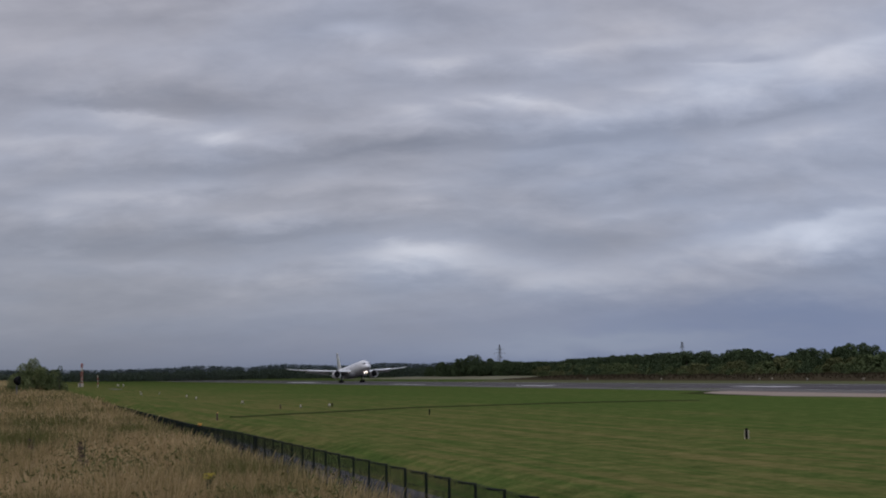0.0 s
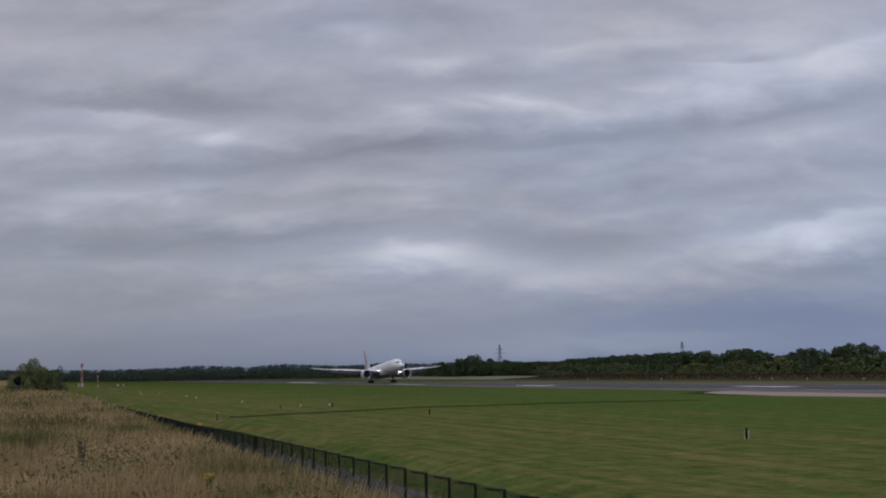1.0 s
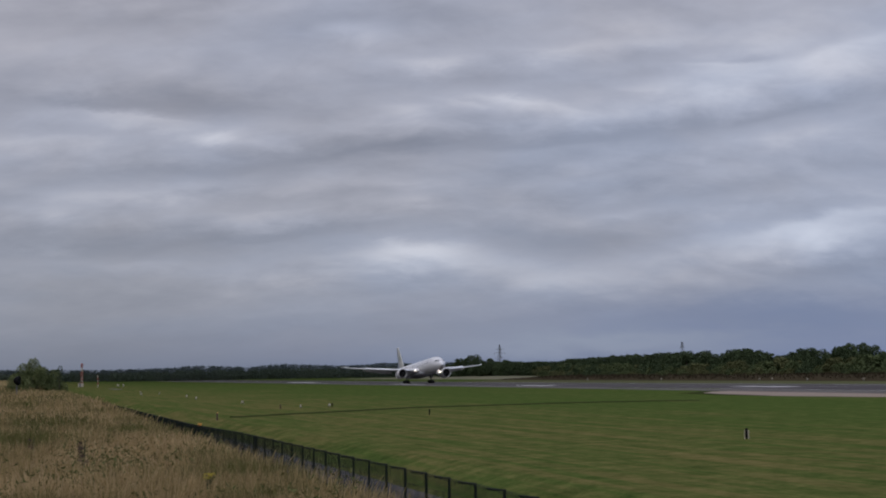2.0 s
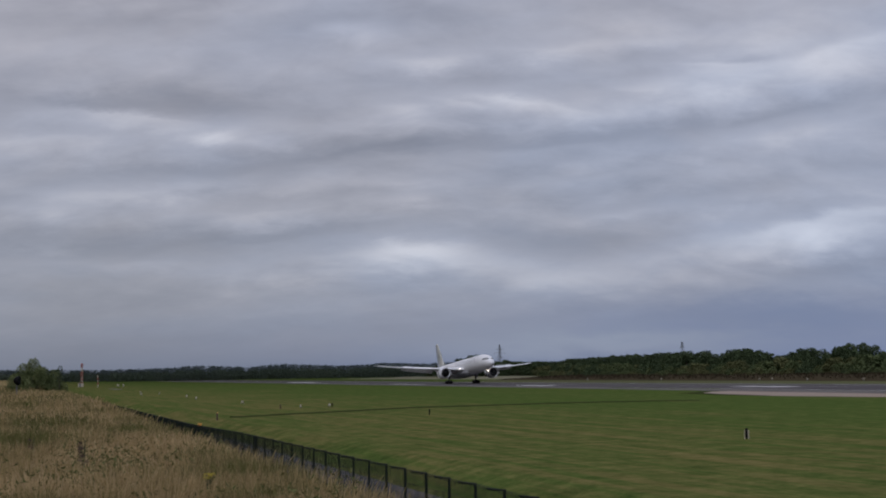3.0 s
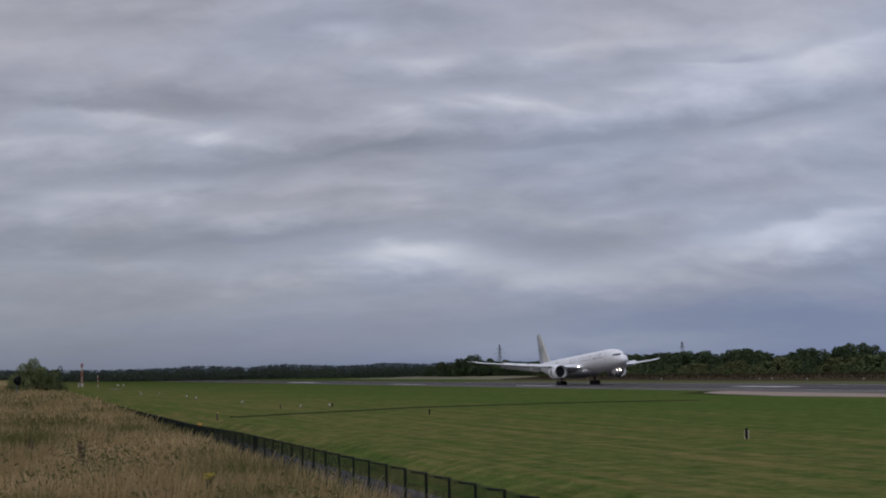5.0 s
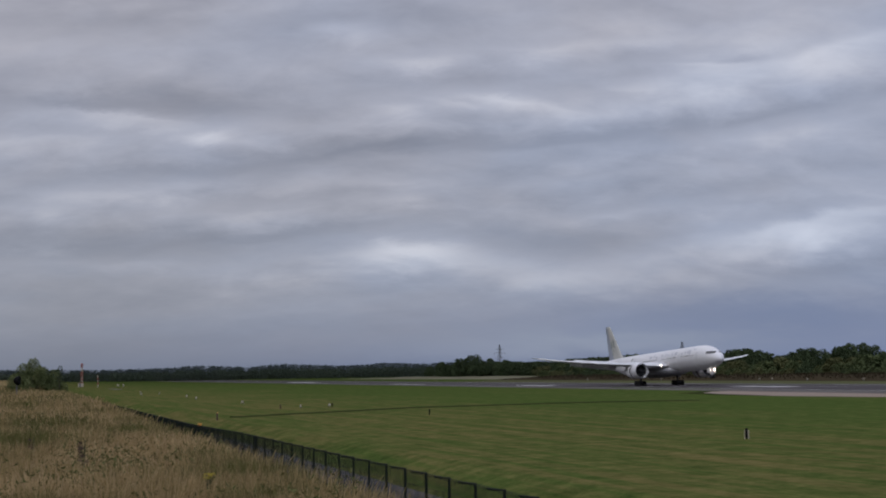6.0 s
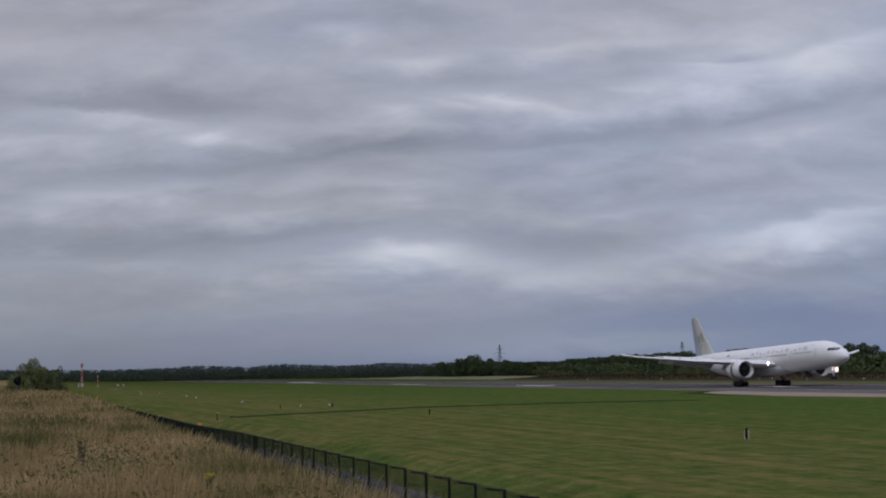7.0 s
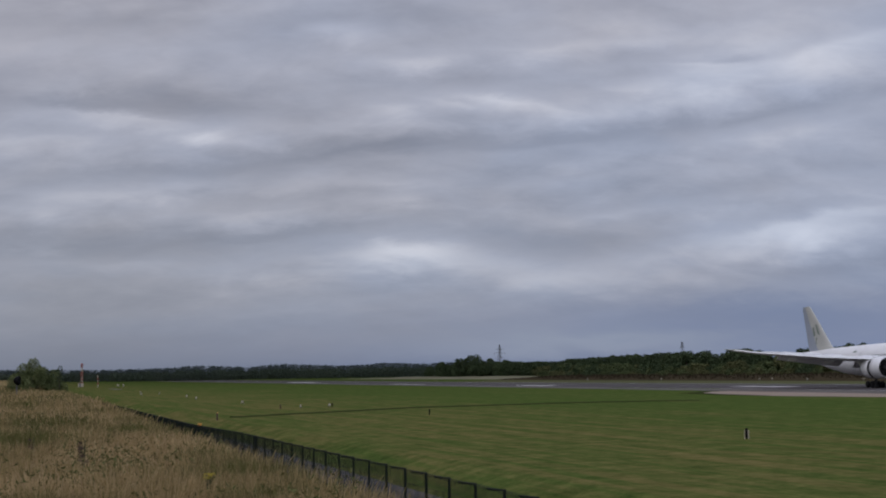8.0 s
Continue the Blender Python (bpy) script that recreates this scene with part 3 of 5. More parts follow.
def wing_body(side):
    bm = bmesh.new()
    loft(bm, [[(x, side * y, z + h) for x, h in aerofoil(NOSE - d, c, t)] for y, d, c, t, z in WING])
    return bm


def flap_body(side, y0, y1, share, drop):
    """A lowered flap behind the wing's trailing edge."""
    bm = bmesh.new()
    rings = []
    for y in (y0, (y0 + y1) / 2, y1):
        d, c, t, z = wing_at(y)
        f = c * share
        xb, zb = NOSE - d - c * 0.96, z - 0.12
        ca, sa = math.cos(radians(drop)), math.sin(radians(drop))
        ring = [(xb + 0.15 * f - q * ca * f, zb - q * sa * f + h * f) for q, h in ((0, 0), (0.1, 0.09), (0.4, 0.11), (1.0, 0.0), (0.5, -0.02), (0.1, -0.06))]
        rings.append([(x, side * y, zz) for x, zz in ring])
    return loft(bm, rings)


def spoiler_body(side, y0, y1):
    bm = bmesh.new()
    rings = []
    for y in (y0, y1):
        d, c, t, z = wing_at(y)
        x, zz = NOSE - d - c * 0.7, z + t * c * 0.42
        rings.append([(x, side * y, zz), (x - 0.6, side * y, zz + 0.7), (x - 0.66, side * y, zz + 0.66), (x - 0.1, side * y, zz - 0.04)])
    return loft(bm, rings)


def wheel_part(parent, x, y, z, r, w):
    """A tyre on a pale rim; it turns about its own centre."""
    bm = bmesh.new()
    n = 20
    prof = ((-w / 2, r * 0.55), (-w / 2, r * 0.86), (-w * 0.36, r * 0.97), (-w * 0.12, r), (w * 0.12, r), (w * 0.36, r * 0.97), (w / 2, r * 0.86), (w / 2, r * 0.55))
    loft(bm, [[(q * math.cos(2 * math.pi * i / n), o, q * math.sin(2 * math.pi * i / n)) for i in range(n)] for o, q in prof], caps=False)
    wheel = part("wheel", bm, M["rubber"], parent, "black rubber aircraft tyre", True)
    wheel.matrix_basis = pose(x, y, z)
    bm = bmesh.new()
    loft(bm, [[(q * math.cos(2 * math.pi * i / n), o, q * math.sin(2 * math.pi * i / n)) for i in range(n)] for o, q in ((-w * 0.42, r * 0.15), (-w * 0.3, r * 0.56), (w * 0.3, r * 0.56), (w * 0.42, r * 0.15))])
    part("rim", bm, M["metal_dark"], wheel, "dark metal rim")
    WHEELS.append((wheel, (x, y, z), r))


WHEELS, FANS = [], []


def build_airliner():
    jet = empty("airliner", pose(0, 0, 0), "white twin-engined wide-body airliner landing with its nose gear still raised", "aircraft")
    n = 40
    bm = bmesh.new()
    rings = []
    for k in range(len(HULL) - 1):
        steps = 3 if HULL[k + 1][0] < 12 or HULL[k][0] > 49 else 2
        for s in range(steps):
            d = HULL[k][0] + (HULL[k + 1][0] - HULL[k][0]) * s / steps
            rings.append([hull_point(d, 360 * i / n) for i in range(n)])
    rings.append([hull_point(73.8, 360 * i / n) for i in range(n)])
    loft(bm, rings)
    part("fuselage", bm, M["paint_white"], jet, "glossy white painted fuselage", True)
    # belly fairing, its grey standing in for shade under the hull
    bm = bmesh.new()
    rings = []
    for d, w, h, zc in ((22.0, 1.2, 0.4, 2.9), (24.5, 2.9, 1.2, 3.1), (28.0, 3.5, 1.55, 3.2), (36.0, 3.6, 1.6, 3.2), (42.0, 3.2, 1.35, 3.2), (47.0, 1.2, 0.4, 3.0)):
        rings.append([(NOSE - d, w * math.sin(2 * math.pi * i / 24), zc + h * math.cos(2 * math.pi * i / 24)) for i in range(24)])
    part("belly_fairing", loft(bm, rings), M["belly"], jet, "belly fairing in grey that holds its underside shade", True)
    # cockpit panes
    for side in (1, -1):
        for d0, d1 in ((2.02, 2.62), (2.7, 3.4), (3.48, 4.35)):
            part("cockpit_window", cockpit_pane(d0, d1, side), M["glass_dark"], jet, "dark cockpit window pane")
        for d in (7.6, 17.6, 29.5, 45.5, 57.5):
            part("cabin_door", hull_patch(d, d + 1.07, side * 62, side * 98, 0.012, 2), M["paint_grey"], jet, "pale grey outlined cabin door")
        bm = bmesh.new()
        d = 9.5
        while d < 57:
            if all(abs(d - q - 0.5) > 1.0 for q in (17.6, 29.5, 45.5)):
                rows = [bm.verts.new(hull_point(d + u, side * a, 0.02)) for u, a in ((0, 75), (0.2, 75), (0.2, 81), (0, 81))]
                bm.faces.new(rows)
            d += 0.53
        tagged(part("cabin_windows", bm, M["glass_dark"], jet, "row of small dark cabin windows"), kind="stuff")
        for k, (d0, d1) in enumerate(((11.4, 13.4), (14.0, 15.2), (15.9, 17.1), (19.4, 21.2), (21.9, 22.8), (23.5, 25.3), (26.0, 26.9), (27.7, 29.1), (31.2, 32.6), (33.3, 34.2), (35.0, 36.6))):
            part("title_bar", hull_patch(d0, d1, side * (50 + 5 * (k % 3)), side * (70 - 3 * (k % 2)), 0.014, 2, -4 * side), M["titles"], jet, "faded blue-grey plain title bar")
        part("small_emblem", hull_patch(47.6, 48.8, side * 52, side * 60, 0.014, 2), M["livery"], jet, "small dark grey-green patch")
        part("flag_patch", hull_patch(8.9, 10.4, side * 44, side * 50, 0.014, 2), M["titles"], jet, "small blue-grey patch")
    # wings
    for side in (1, -1):
        wing = part("wing", wing_body(side), M["paint_grey"], jet, "pale grey swept wing with raked tip", True)
        for y0, y1, share, drop in ((3.4, 8.8, 0.2, 28), (11.2, 22.5, 0.24, 28)):
            part("flap", flap_body(side, y0, y1, share, drop), M["paint_grey"], wing, "lowered trailing-edge flap")
        for y0, y1 in ((5.0, 8.5), (12.0, 15.2), (15.5, 18.6), (18.9, 22.0)):
            part("spoiler", spoiler_body(side, y0, y1), M["paint_grey"], wing, "raised spoiler panel")
        for y in (7.0, 14.2, 20.4):
            d, c, t, z = wing_at(y)
            bm = bmesh.new()
            x = NOSE - d - c * 0.55
            turned(bm, ((0, 0.02), (-0.9, 0.3), (-2.4, 0.36), (-4.2, 0.24), (-5.2, 0.03)), (x, side * y, z - 0.45), 12)
            part("flap_fairing", bm, M["paint_white"], wing, "white flap track fairing", True)
        bm = bmesh.new()
        rings = []
        for y, d, c, t, z in WING[1:6]:
            x = NOSE - d
            rings.append([(x + 0.32, side * y, z - 0.12), (x + 0.1, side * y, z + 0.12), (x - 0.3, side * y, z + 0.16), (x - 0.1, side * y, z - 0.2)])
        part("slat", loft(bm, rings), M["paint_white"], wing, "pale extended leading-edge slat")
        bm = bmesh.new()
        loft(bm, [[(11.0 - 0.2, side * (4.2 + 0.24 * math.cos(a)), 4.38 + 0.24 * math.sin(a)) for a in [2 * math.pi * i / 14 for i in range(14)]],
                  [(11.0 + 0.25, side * (4.2 + 0.2 * math.cos(a)), 4.38 + 0.2 * math.sin(a)) for a in [2 * math.pi * i / 14 for i in range(14)]]])
        part("landing_light", bm, M["lamp"], wing, "glowing white landing light")
        # engine
        c0 = (0.5, side * 9.6, 3.2)
        bm = bmesh.new()
        turned(bm, ((8.7, 1.66), (9.6, 1.7), (10.1, 1.78), (10.28, 1.84), (10.2, 1.9), (9.6, 1.98), (8.4, 2.02), (7.1, 2.02), (7.05, 1.85), (7.05, 1.6)), c0, 36)
        eng = part("engine", bm, M["paint_white"], jet, "white high-bypass engine cowl with open reverser", True)
        bm = bmesh.new()
        turned(bm, ((10.05, 1.765), (10.22, 1.81), (10.29, 1.845), (10.24, 1.88), (10.05, 1.92)), (0.512, side * 9.6, 3.2), 36)
        part("inlet_lip", bm, M["metal_bare"], eng, "bare metal inlet lip", True)
        bm = bmesh.new()
        turned(bm, ((7.15, 1.68), (6.7, 1.74), (6.22, 1.91)), c0, 36)
        part("reverser_cascade", bm, M["metal_dark"], eng, "dark exposed reverser cascade")
        bm = bmesh.new()
        turned(bm, ((6.25, 1.93), (6.2, 1.97), (5.6, 2.0), (4.4, 1.86), (3.3, 1.56), (3.28, 1.48), (4.4, 1.7)), c0, 36)
        part("reverser_sleeve", bm, M["paint_white"], eng, "white reverser sleeve slid aft", True)
        bm = bmesh.new()
        turned(bm, ((4.4, 1.1), (3.0, 1.0), (2.0, 0.78), (1.95, 0.7), (2.6, 0.5), (1.4, 0.3), (0.7, 0.02)), c0, 28)
        part("core_nozzle", bm, M["metal_dark"], eng, "dark metal core nozzle", True)
        bm = bmesh.new()
        for i in range(22):
            a0 = 2 * math.pi * i / 22
            pts = [(0.16, 0.42 * math.cos(a0), 0.42 * math.sin(a0)), (-0.16, 0.42 * math.cos(a0 + 0.2), 0.42 * math.sin(a0 + 0.2)),
                   (-0.22, 1.62 * math.cos(a0 + 0.36), 1.62 * math.sin(a0 + 0.36)), (0.1, 1.62 * math.cos(a0 + 0.14), 1.62 * math.sin(a0 + 0.14))]
            bm.faces.new([bm.verts.new(p) for p in pts])
        turned(bm, ((-0.25, 1.63), (-0.26, 0.1)), (0, 0, 0), 28)
        fan = part("fan", bm, M["metal_dark"], eng, "dark fan blades")
        fan.matrix_basis = pose(9.4, side * 9.6, 3.2)
        FANS.append((fan, (9.4, side * 9.6, 3.2)))
        bm = bmesh.new()
        turned(bm, ((0.75, 0.02), (0.5, 0.2), (0.0, 0.45), (-0.2, 0.45)), (0, 0, 0), 20)
        part("spinner", bm, M["metal_dark"], fan, "dark fan spinner", True)
        bm = bmesh.new()
        loft(bm, [[(8.2, side * 9.5, 5.1), (8.2, side * 9.7, 5.1), (8.0, side * 9.75, 5.0), (8.0, side * 9.45, 5.0)],
                  [(6.5, side * 9.3, 5.5), (6.5, side * 9.9, 5.5), (6.5, side * 9.9, 4.6), (6.5, side * 9.3, 4.6)],
                  [(0.5, side * 9.35, 5.0), (0.5, side * 9.85, 5.0), (1.5, side * 9.85, 3.9), (1.5, side * 9.35, 3.9)]])
        part("pylon", bm, M["paint_white"], eng, "white engine pylon")
        # tail plane
        bm = bmesh.new()
        loft(bm, [[(x, side * y, z + h * 1.0) for x, h in aerofoil(NOSE - d, c, 0.1)] for y, d, c, z in ((0.4, 62.0, 7.2, 7.1), (1.6, 62.8, 6.6, 7.25), (10.4, 70.0, 2.6, 8.3), (10.8, 70.7, 1.8, 8.34))])
        part("tailplane", bm, M["paint_white"], jet, "white horizontal tailplane", True)
        # main gear
        gear = part("main_gear", rod(bmesh.new(), (0.1, side * 5.5, 0.35), (0.2, side * 5.0, 4.3), 0.26, 0.3, 12), M["metal_dark"], jet, "dark metal main gear strut")
        bm = bmesh.new()
        box(bm, -1.75, side * 5.5 - 0.16, 0.12, 1.75, side * 5.5 + 0.16, 0.46, 0.04)
        bogie = part("bogie_beam", bm, M["metal_dark"], gear, "dark metal bogie beam")
        part("drag_brace", rod(bmesh.new(), (0.2, side * 5.4, 1.5), (3.2, side * 4.2, 3.6), 0.12, 0.12), M["metal_dark"], gear, "dark metal brace")
        bm = bmesh.new()
        box(bm, -0.9, side * 5.95, 1.75, 0.9, side * 6.02, 3.9, 0.02)
        part("gear_door", bm, M["paint_white"], gear, "white gear door")
        for ax in (-1.46, 0.0, 1.46):
            for dy in (-0.7, 0.7):
                wheel_part(gear, ax, side * 5.5 + dy, 0.28 - ax * math.tan(radians(3.4)), 0.67, 0.5)
        bogie.matrix_basis = Matrix.Translation((0, 0, 0.28)) @ pose(0, 0, 0, 0, 3.4, 0) @ Matrix.Translation((0, 0, -0.28))
    # fin and rudder; the rudder's blue-grey paints in the shaded rear of the fin
    def fin_slice(k0, k1, grow):
        bm = bmesh.new()
        rings = []
        for z, d, c in ((7.4, 57.9, 12.0), (8.4, 60.2, 10.2), (9.2, 61.4, 9.2), (17.2, 68.3, 3.8), (18.0, 69.3, 2.8)):
            ks = [k0 + (k1 - k0) * (i / 8) ** 1.5 for i in range(9)]
            hs = [grow + 0.1 * c * 1.56 * math.sqrt(k) * (1 - k) for k in ks]
            rings.append([(NOSE - d - k * c, h, z) for k, h in zip(ks, hs)] + [(NOSE - d - k * c, -h, z) for k, h in reversed(list(zip(ks, hs)))])
        return loft(bm, rings)

    fin = part("fin", fin_slice(0.0, 0.56, 0.004), M["cream"], jet, "cream-white tail fin with a grey-green emblem")
    part("rudder", fin_slice(0.565, 1.0, 0.002), M["fin_shade"], fin, "rudder with its shade put into a blue-grey colour")
    for side in (1, -1):
        for pts in (((-27.9, 11.6), (-28.8, 13.8), (-29.5, 14.0), (-28.8, 11.8)), ((-27.5, 9.6), (-27.7, 10.8), (-29.5, 11.1), (-29.7, 9.6)), ((-29.6, 11.6), (-30.2, 13.5), (-30.8, 13.2), (-30.4, 11.3))):
            bm = bmesh.new()
            k = 0.48
            verts = [bm.verts.new((x, side * k, z)) for x, z in pts]
            bm.faces.new(verts)
            part("emblem_shape", bm, M["livery"], fin, "grey-green plain emblem shape")
    # nose gear
    gear = part("nose_gear", rod(bmesh.new(), (31.2, 0, 0.5), (31.0, 0, 3.1), 0.16, 0.2, 10), M["metal_bare"], jet, "pale metal nose gear strut")
    part("drag_brace", rod(bmesh.new(), (31.15, 0, 1.5), (33.2, 0, 3.1), 0.08), M["metal_bare"], gear, "pale metal brace")
    part("axle", rod(bmesh.new(), (31.2, -0.5, 0.53), (31.2, 0.5, 0.53), 0.09), M["metal_dark"], gear, "dark axle")
    for side in (1, -1):
        wheel_part(gear, 31.2, side * 0.36, 0.53, 0.53, 0.36)
        bm = bmesh.new()
        box(bm, 30.2, side * 0.75 - 0.03, 1.35, 32.0, side * 0.75 + 0.03, 2.75, 0.02)
        part("gear_door", bm, M["paint_white"], gear, "white nose gear door")
        bm = bmesh.new()
        turned(bm, ((0.0, 0.02), (0.02, 0.14), (-0.15, 0.11), (-0.2, 0.02)), (31.6, side * 0.58, 2.1), 14)
        part("landing_light", bm, M["lamp"], gear, "glowing white landing light")
    return jet


jet = build_airliner()


# ---- trees and shrubs ----
def leaf_cloud(rng, lobes, count, size, slim=1.0, flat=0.6):
    """Small leaf clumps scattered over lobes; a lobe is its centre and its three radii. Returns corners and faces."""
    lobes = np.array(lobes, float)
    weight = lobes[:, 3] * lobes[:, 4] + lobes[:, 3] * lobes[:, 5]
    pick = rng.choice(len(lobes), count, p=weight / weight.sum())
    d = rng.normal(size=(count, 3))
    d[:, 2] += 0.25
    d /= np.linalg.norm(d, axis=1)[:, None]
    depth = 1 - 0.45 * rng.random(count) ** 2
    centre = lobes[pick, :3] + d * lobes[pick, 3:6] * depth[:, None]
    normal = d + rng.normal(size=(count, 3)) * flat
    normal /= np.linalg.norm(normal, axis=1)[:, None]
    side = np.cross(normal, rng.normal(size=(count, 3)))
    side /= np.linalg.norm(side, axis=1)[:, None]
    up = np.cross(normal, side)
    s = size * (0.6 + 0.8 * rng.random(count))[:, None]
    a, b = side * s * 0.5, up * s * 0.5 * slim
    bend = normal * s * 0.18
    verts = np.stack((centre - a - bend, centre - b * 0.9, centre + a - bend, centre + b), 1).reshape(-1, 3)
    faces = np.arange(count * 4).reshape(-1, 4)
    return verts, faces


def tree_kind(name, seed, height, width, style, leaves, leaf_size, material, label, category):
    """One tree or shrub at the origin: a tapered trunk with limbs, and a crown of clumps."""
    rng = np.random.default_rng(seed)
    thing = empty(name, pose(0, 0, 0), label, category, "belt of trees")
    low = {"broad": 0.18, "tall": 0.12, "conifer": 0.1, "shrub": 0.02}[style]
    bm = bmesh.new()
    r = max(0.06, height * 0.022)
    rod(bm, (0, 0, -0.3), (0, 0, height * 0.55), r, r * 0.5, 8)
    lobes = []
    n = {"broad": 20, "tall": 18, "conifer": 12, "shrub": 14}[style]
    for i in range(n):
        k = (i + 0.5) / n
        z = height * (low + (0.93 - low) * k)
        if style == "conifer":
            spread, size = 0.25 * width * (1 - k), width * (0.55 - 0.45 * k)
        elif style == "shrub":
            spread, size = 0.42 * width * math.sqrt(max(0.0, 1 - k * k)), width * (0.28 - 0.1 * k)
        else:
            spread, size = 0.36 * width * math.sqrt(max(0.05, 1 - (1.6 * (k - 0.42)) ** 2)), width * (0.25 - 0.07 * k)
        t = 2.4 * i + rng.random()
        x, y = spread * math.cos(t) * (0.55 + 0.6 * rng.random()), spread * math.sin(t) * (0.55 + 0.6 * rng.random())
        size *= 0.8 + 0.4 * rng.random()
        lobes.append((x, y, min(z, height - size * 0.6), size, size, size * (0.75 if style != "conifer" else 0.6)))
        if i % 3 == 0 and style != "conifer":
            rod(bm, (0, 0, height * (0.1 + 0.35 * k)), (x * 0.8, y * 0.8, z), r * 0.45, r * 0.12, 5)
    part("trunk", bm, M["bark"], thing, "dark brown bark")
    v, f = leaf_cloud(rng, lobes, leaves, leaf_size, 1.0, 0.35)
    crown = new("crown", mesh_of("crown", v, f, material))
    crown.parent = thing
    return thing


TREE_LABEL = "dark green broadleaf tree in the belt beyond the runway"
SHRUB_LABEL = "dull green scrub bush at the foot of the trees"
KINDS = [tree_kind("broadleaf_tree", 11, 10.0, 9.5, "broad", 2400, 0.6, M["leaf"], TREE_LABEL, "tree"),
         tree_kind("broadleaf_tree", 12, 10.0, 8.0, "broad", 2200, 0.56, M["leaf"], TREE_LABEL, "tree"),
         tree_kind("broadleaf_tree", 13, 10.0, 11.0, "broad", 2800, 0.62, M["leaf"], TREE_LABEL, "tree"),
         tree_kind("slender_tree", 14, 10.0, 5.6, "tall", 1800, 0.52, M["leaf"], "slender dark green tree in the belt beyond the runway", "tree"),
         tree_kind("conifer_tree", 15, 10.0, 4.6, "conifer", 1000, 0.5, M["leaf"], "pointed dark conifer among the broadleaf trees", "tree"),
         tree_kind("scrub_bush", 16, 4.0, 6.0, "shrub", 1300, 0.42, M["scrub"], SHRUB_LABEL, "bush"),
         tree_kind("scrub_bush", 17, 4.0, 4.6, "shrub", 1200, 0.4, M["scrub"], SHRUB_LABEL, "bush"),
         tree_kind("olive_bush", 18, 4.0, 5.2, "shrub", 1100, 0.4, M["olive"], "pale olive bush on the slope below the trees", "bush"),
         tree_kind("dark_bush", 19, 4.0, 5.6, "shrub", 1200, 0.42, M["leaf"], "dark green rounded bush on the slope below the trees", "bush")]

# heights of the canopy's skyline, for trees 290 m away from the camera's line: metres along the runway, height
CANOPY = ((-1010, 9.3), (-930, 9.6), (-870, 10.2), (-800, 9.4), (-764, 9.3), (-750, 10.1), (-702, 10.9), (-652, 11.6), (-608, 11.7), (-580, 11.6), (-567, 8.5), (-559, 11.7), (-544, 12.3), (-535, 11.5), (-517, 8.3), (-508, 9.9),
          (-495, 11.6), (-487, 10.8), (-481, 8.6), (-471, 11.8), (-460, 12.5), (-452, 11.6), (-443, 8.8), (-420, 10.0), (-380, 10.5), (-300, 10.0))


def canopy(along):
    for (a, ha), (b, hb) in zip(CANOPY, CANOPY[1:]):
        if along <= b:
            k = min(1.0, max(0.0, (along - a) / (b - a)))
            return ha + (hb - ha) * k
    return CANOPY[-1][1]


def plant(kind, along, lat, height, spread, turn, used):
    """The first of each kind is moved to its place, the others are copies."""
    base = {0: 10.0, 1: 10.0, 2: 10.0, 3: 10.0, 4: 10.0, 5: 4.0, 6: 4.0, 7: 4.0, 8: 4.0}[kind]
    s = height / base
    m = on_field(along, lat, 0.0, turn)
    ob = KINDS[kind]
    if kind in used:
        ob = copy_thing(ob, m)
    used.add(kind)
    ob.matrix_basis = m @ Matrix.Diagonal((s * spread, s * spread, s, 1))


def build_belt():
    rng = random.Random(5)
    used = set()
    a = -1000.0
    while a < -395:                                     # the skyline row
        lat = (290 if a > -770 else 304) + rng.uniform(-6, 6)
        h = canopy(a) * rng.uniform(0.96, 1.02)
        kind = rng.choice((0, 0, 1, 2, 2, 3)) if not -650 < a < -585 else rng.choice((0, 1, 2, 3, 4, 4))
        plant(kind, a * lat / 290, lat, (h - 4.08) * lat / 290 + 4.3, rng.uniform(0.8, 1.05), rng.uniform(0, 360), used)
        a += rng.uniform(5.0, 8.0)
    a = -1010.0
    while a < -390:                                     # behind the skyline row, to close it
        plant(rng.choice((0, 1, 2)), a * 318 / 290, 318 + rng.uniform(-6, 6), min(canopy(a - 6), canopy(a), canopy(a + 6)) * rng.uniform(0.9, 0.98), 1.1, rng.uniform(0, 360), used)
        a += rng.uniform(9, 13)
    a = -790.0
    while a < -360:                                     # bushes up the slope in front
        lat = rng.uniform(266, 282)
        tall = rng.uniform(4.2, 6.8) if rng.random() < 0.75 else rng.uniform(6.5, 8.0)
        plant(rng.choice((1, 5, 5, 6, 7, 7, 8)), a * lat / 290, lat, tall, rng.uniform(0.85, 1.2), rng.uniform(0, 360), used)
        a += rng.uniform(3.4, 6.0)
    a = -770.0
    while a < -350:                                     # low scrub at the foot
        lat = rng.uniform(247, 264)
        plant(rng.choice((5, 6, 6, 7, 7, 8)), a * lat / 290, lat, rng.uniform(2.0, 4.4), rng.uniform(0.8, 1.5), rng.uniform(0, 360), used)
        a += rng.uniform(2.8, 6.5)
    # the domed tree above the farther wood
    for da, dh, w in ((0, 14.6, 0.85), (-10, 12.4, 0.8), (11, 12.2, 0.8), (22, 11.2, 0.8), (-22, 10.6, 0.8)):
        plant(2 if da == 0 else 0, -944 + da * 0.25, 298.8 + da * 0.96, (dh - EYE_Z) * 1.1 + EYE_Z, w, rng.uniform(0, 360), used)


build_belt()

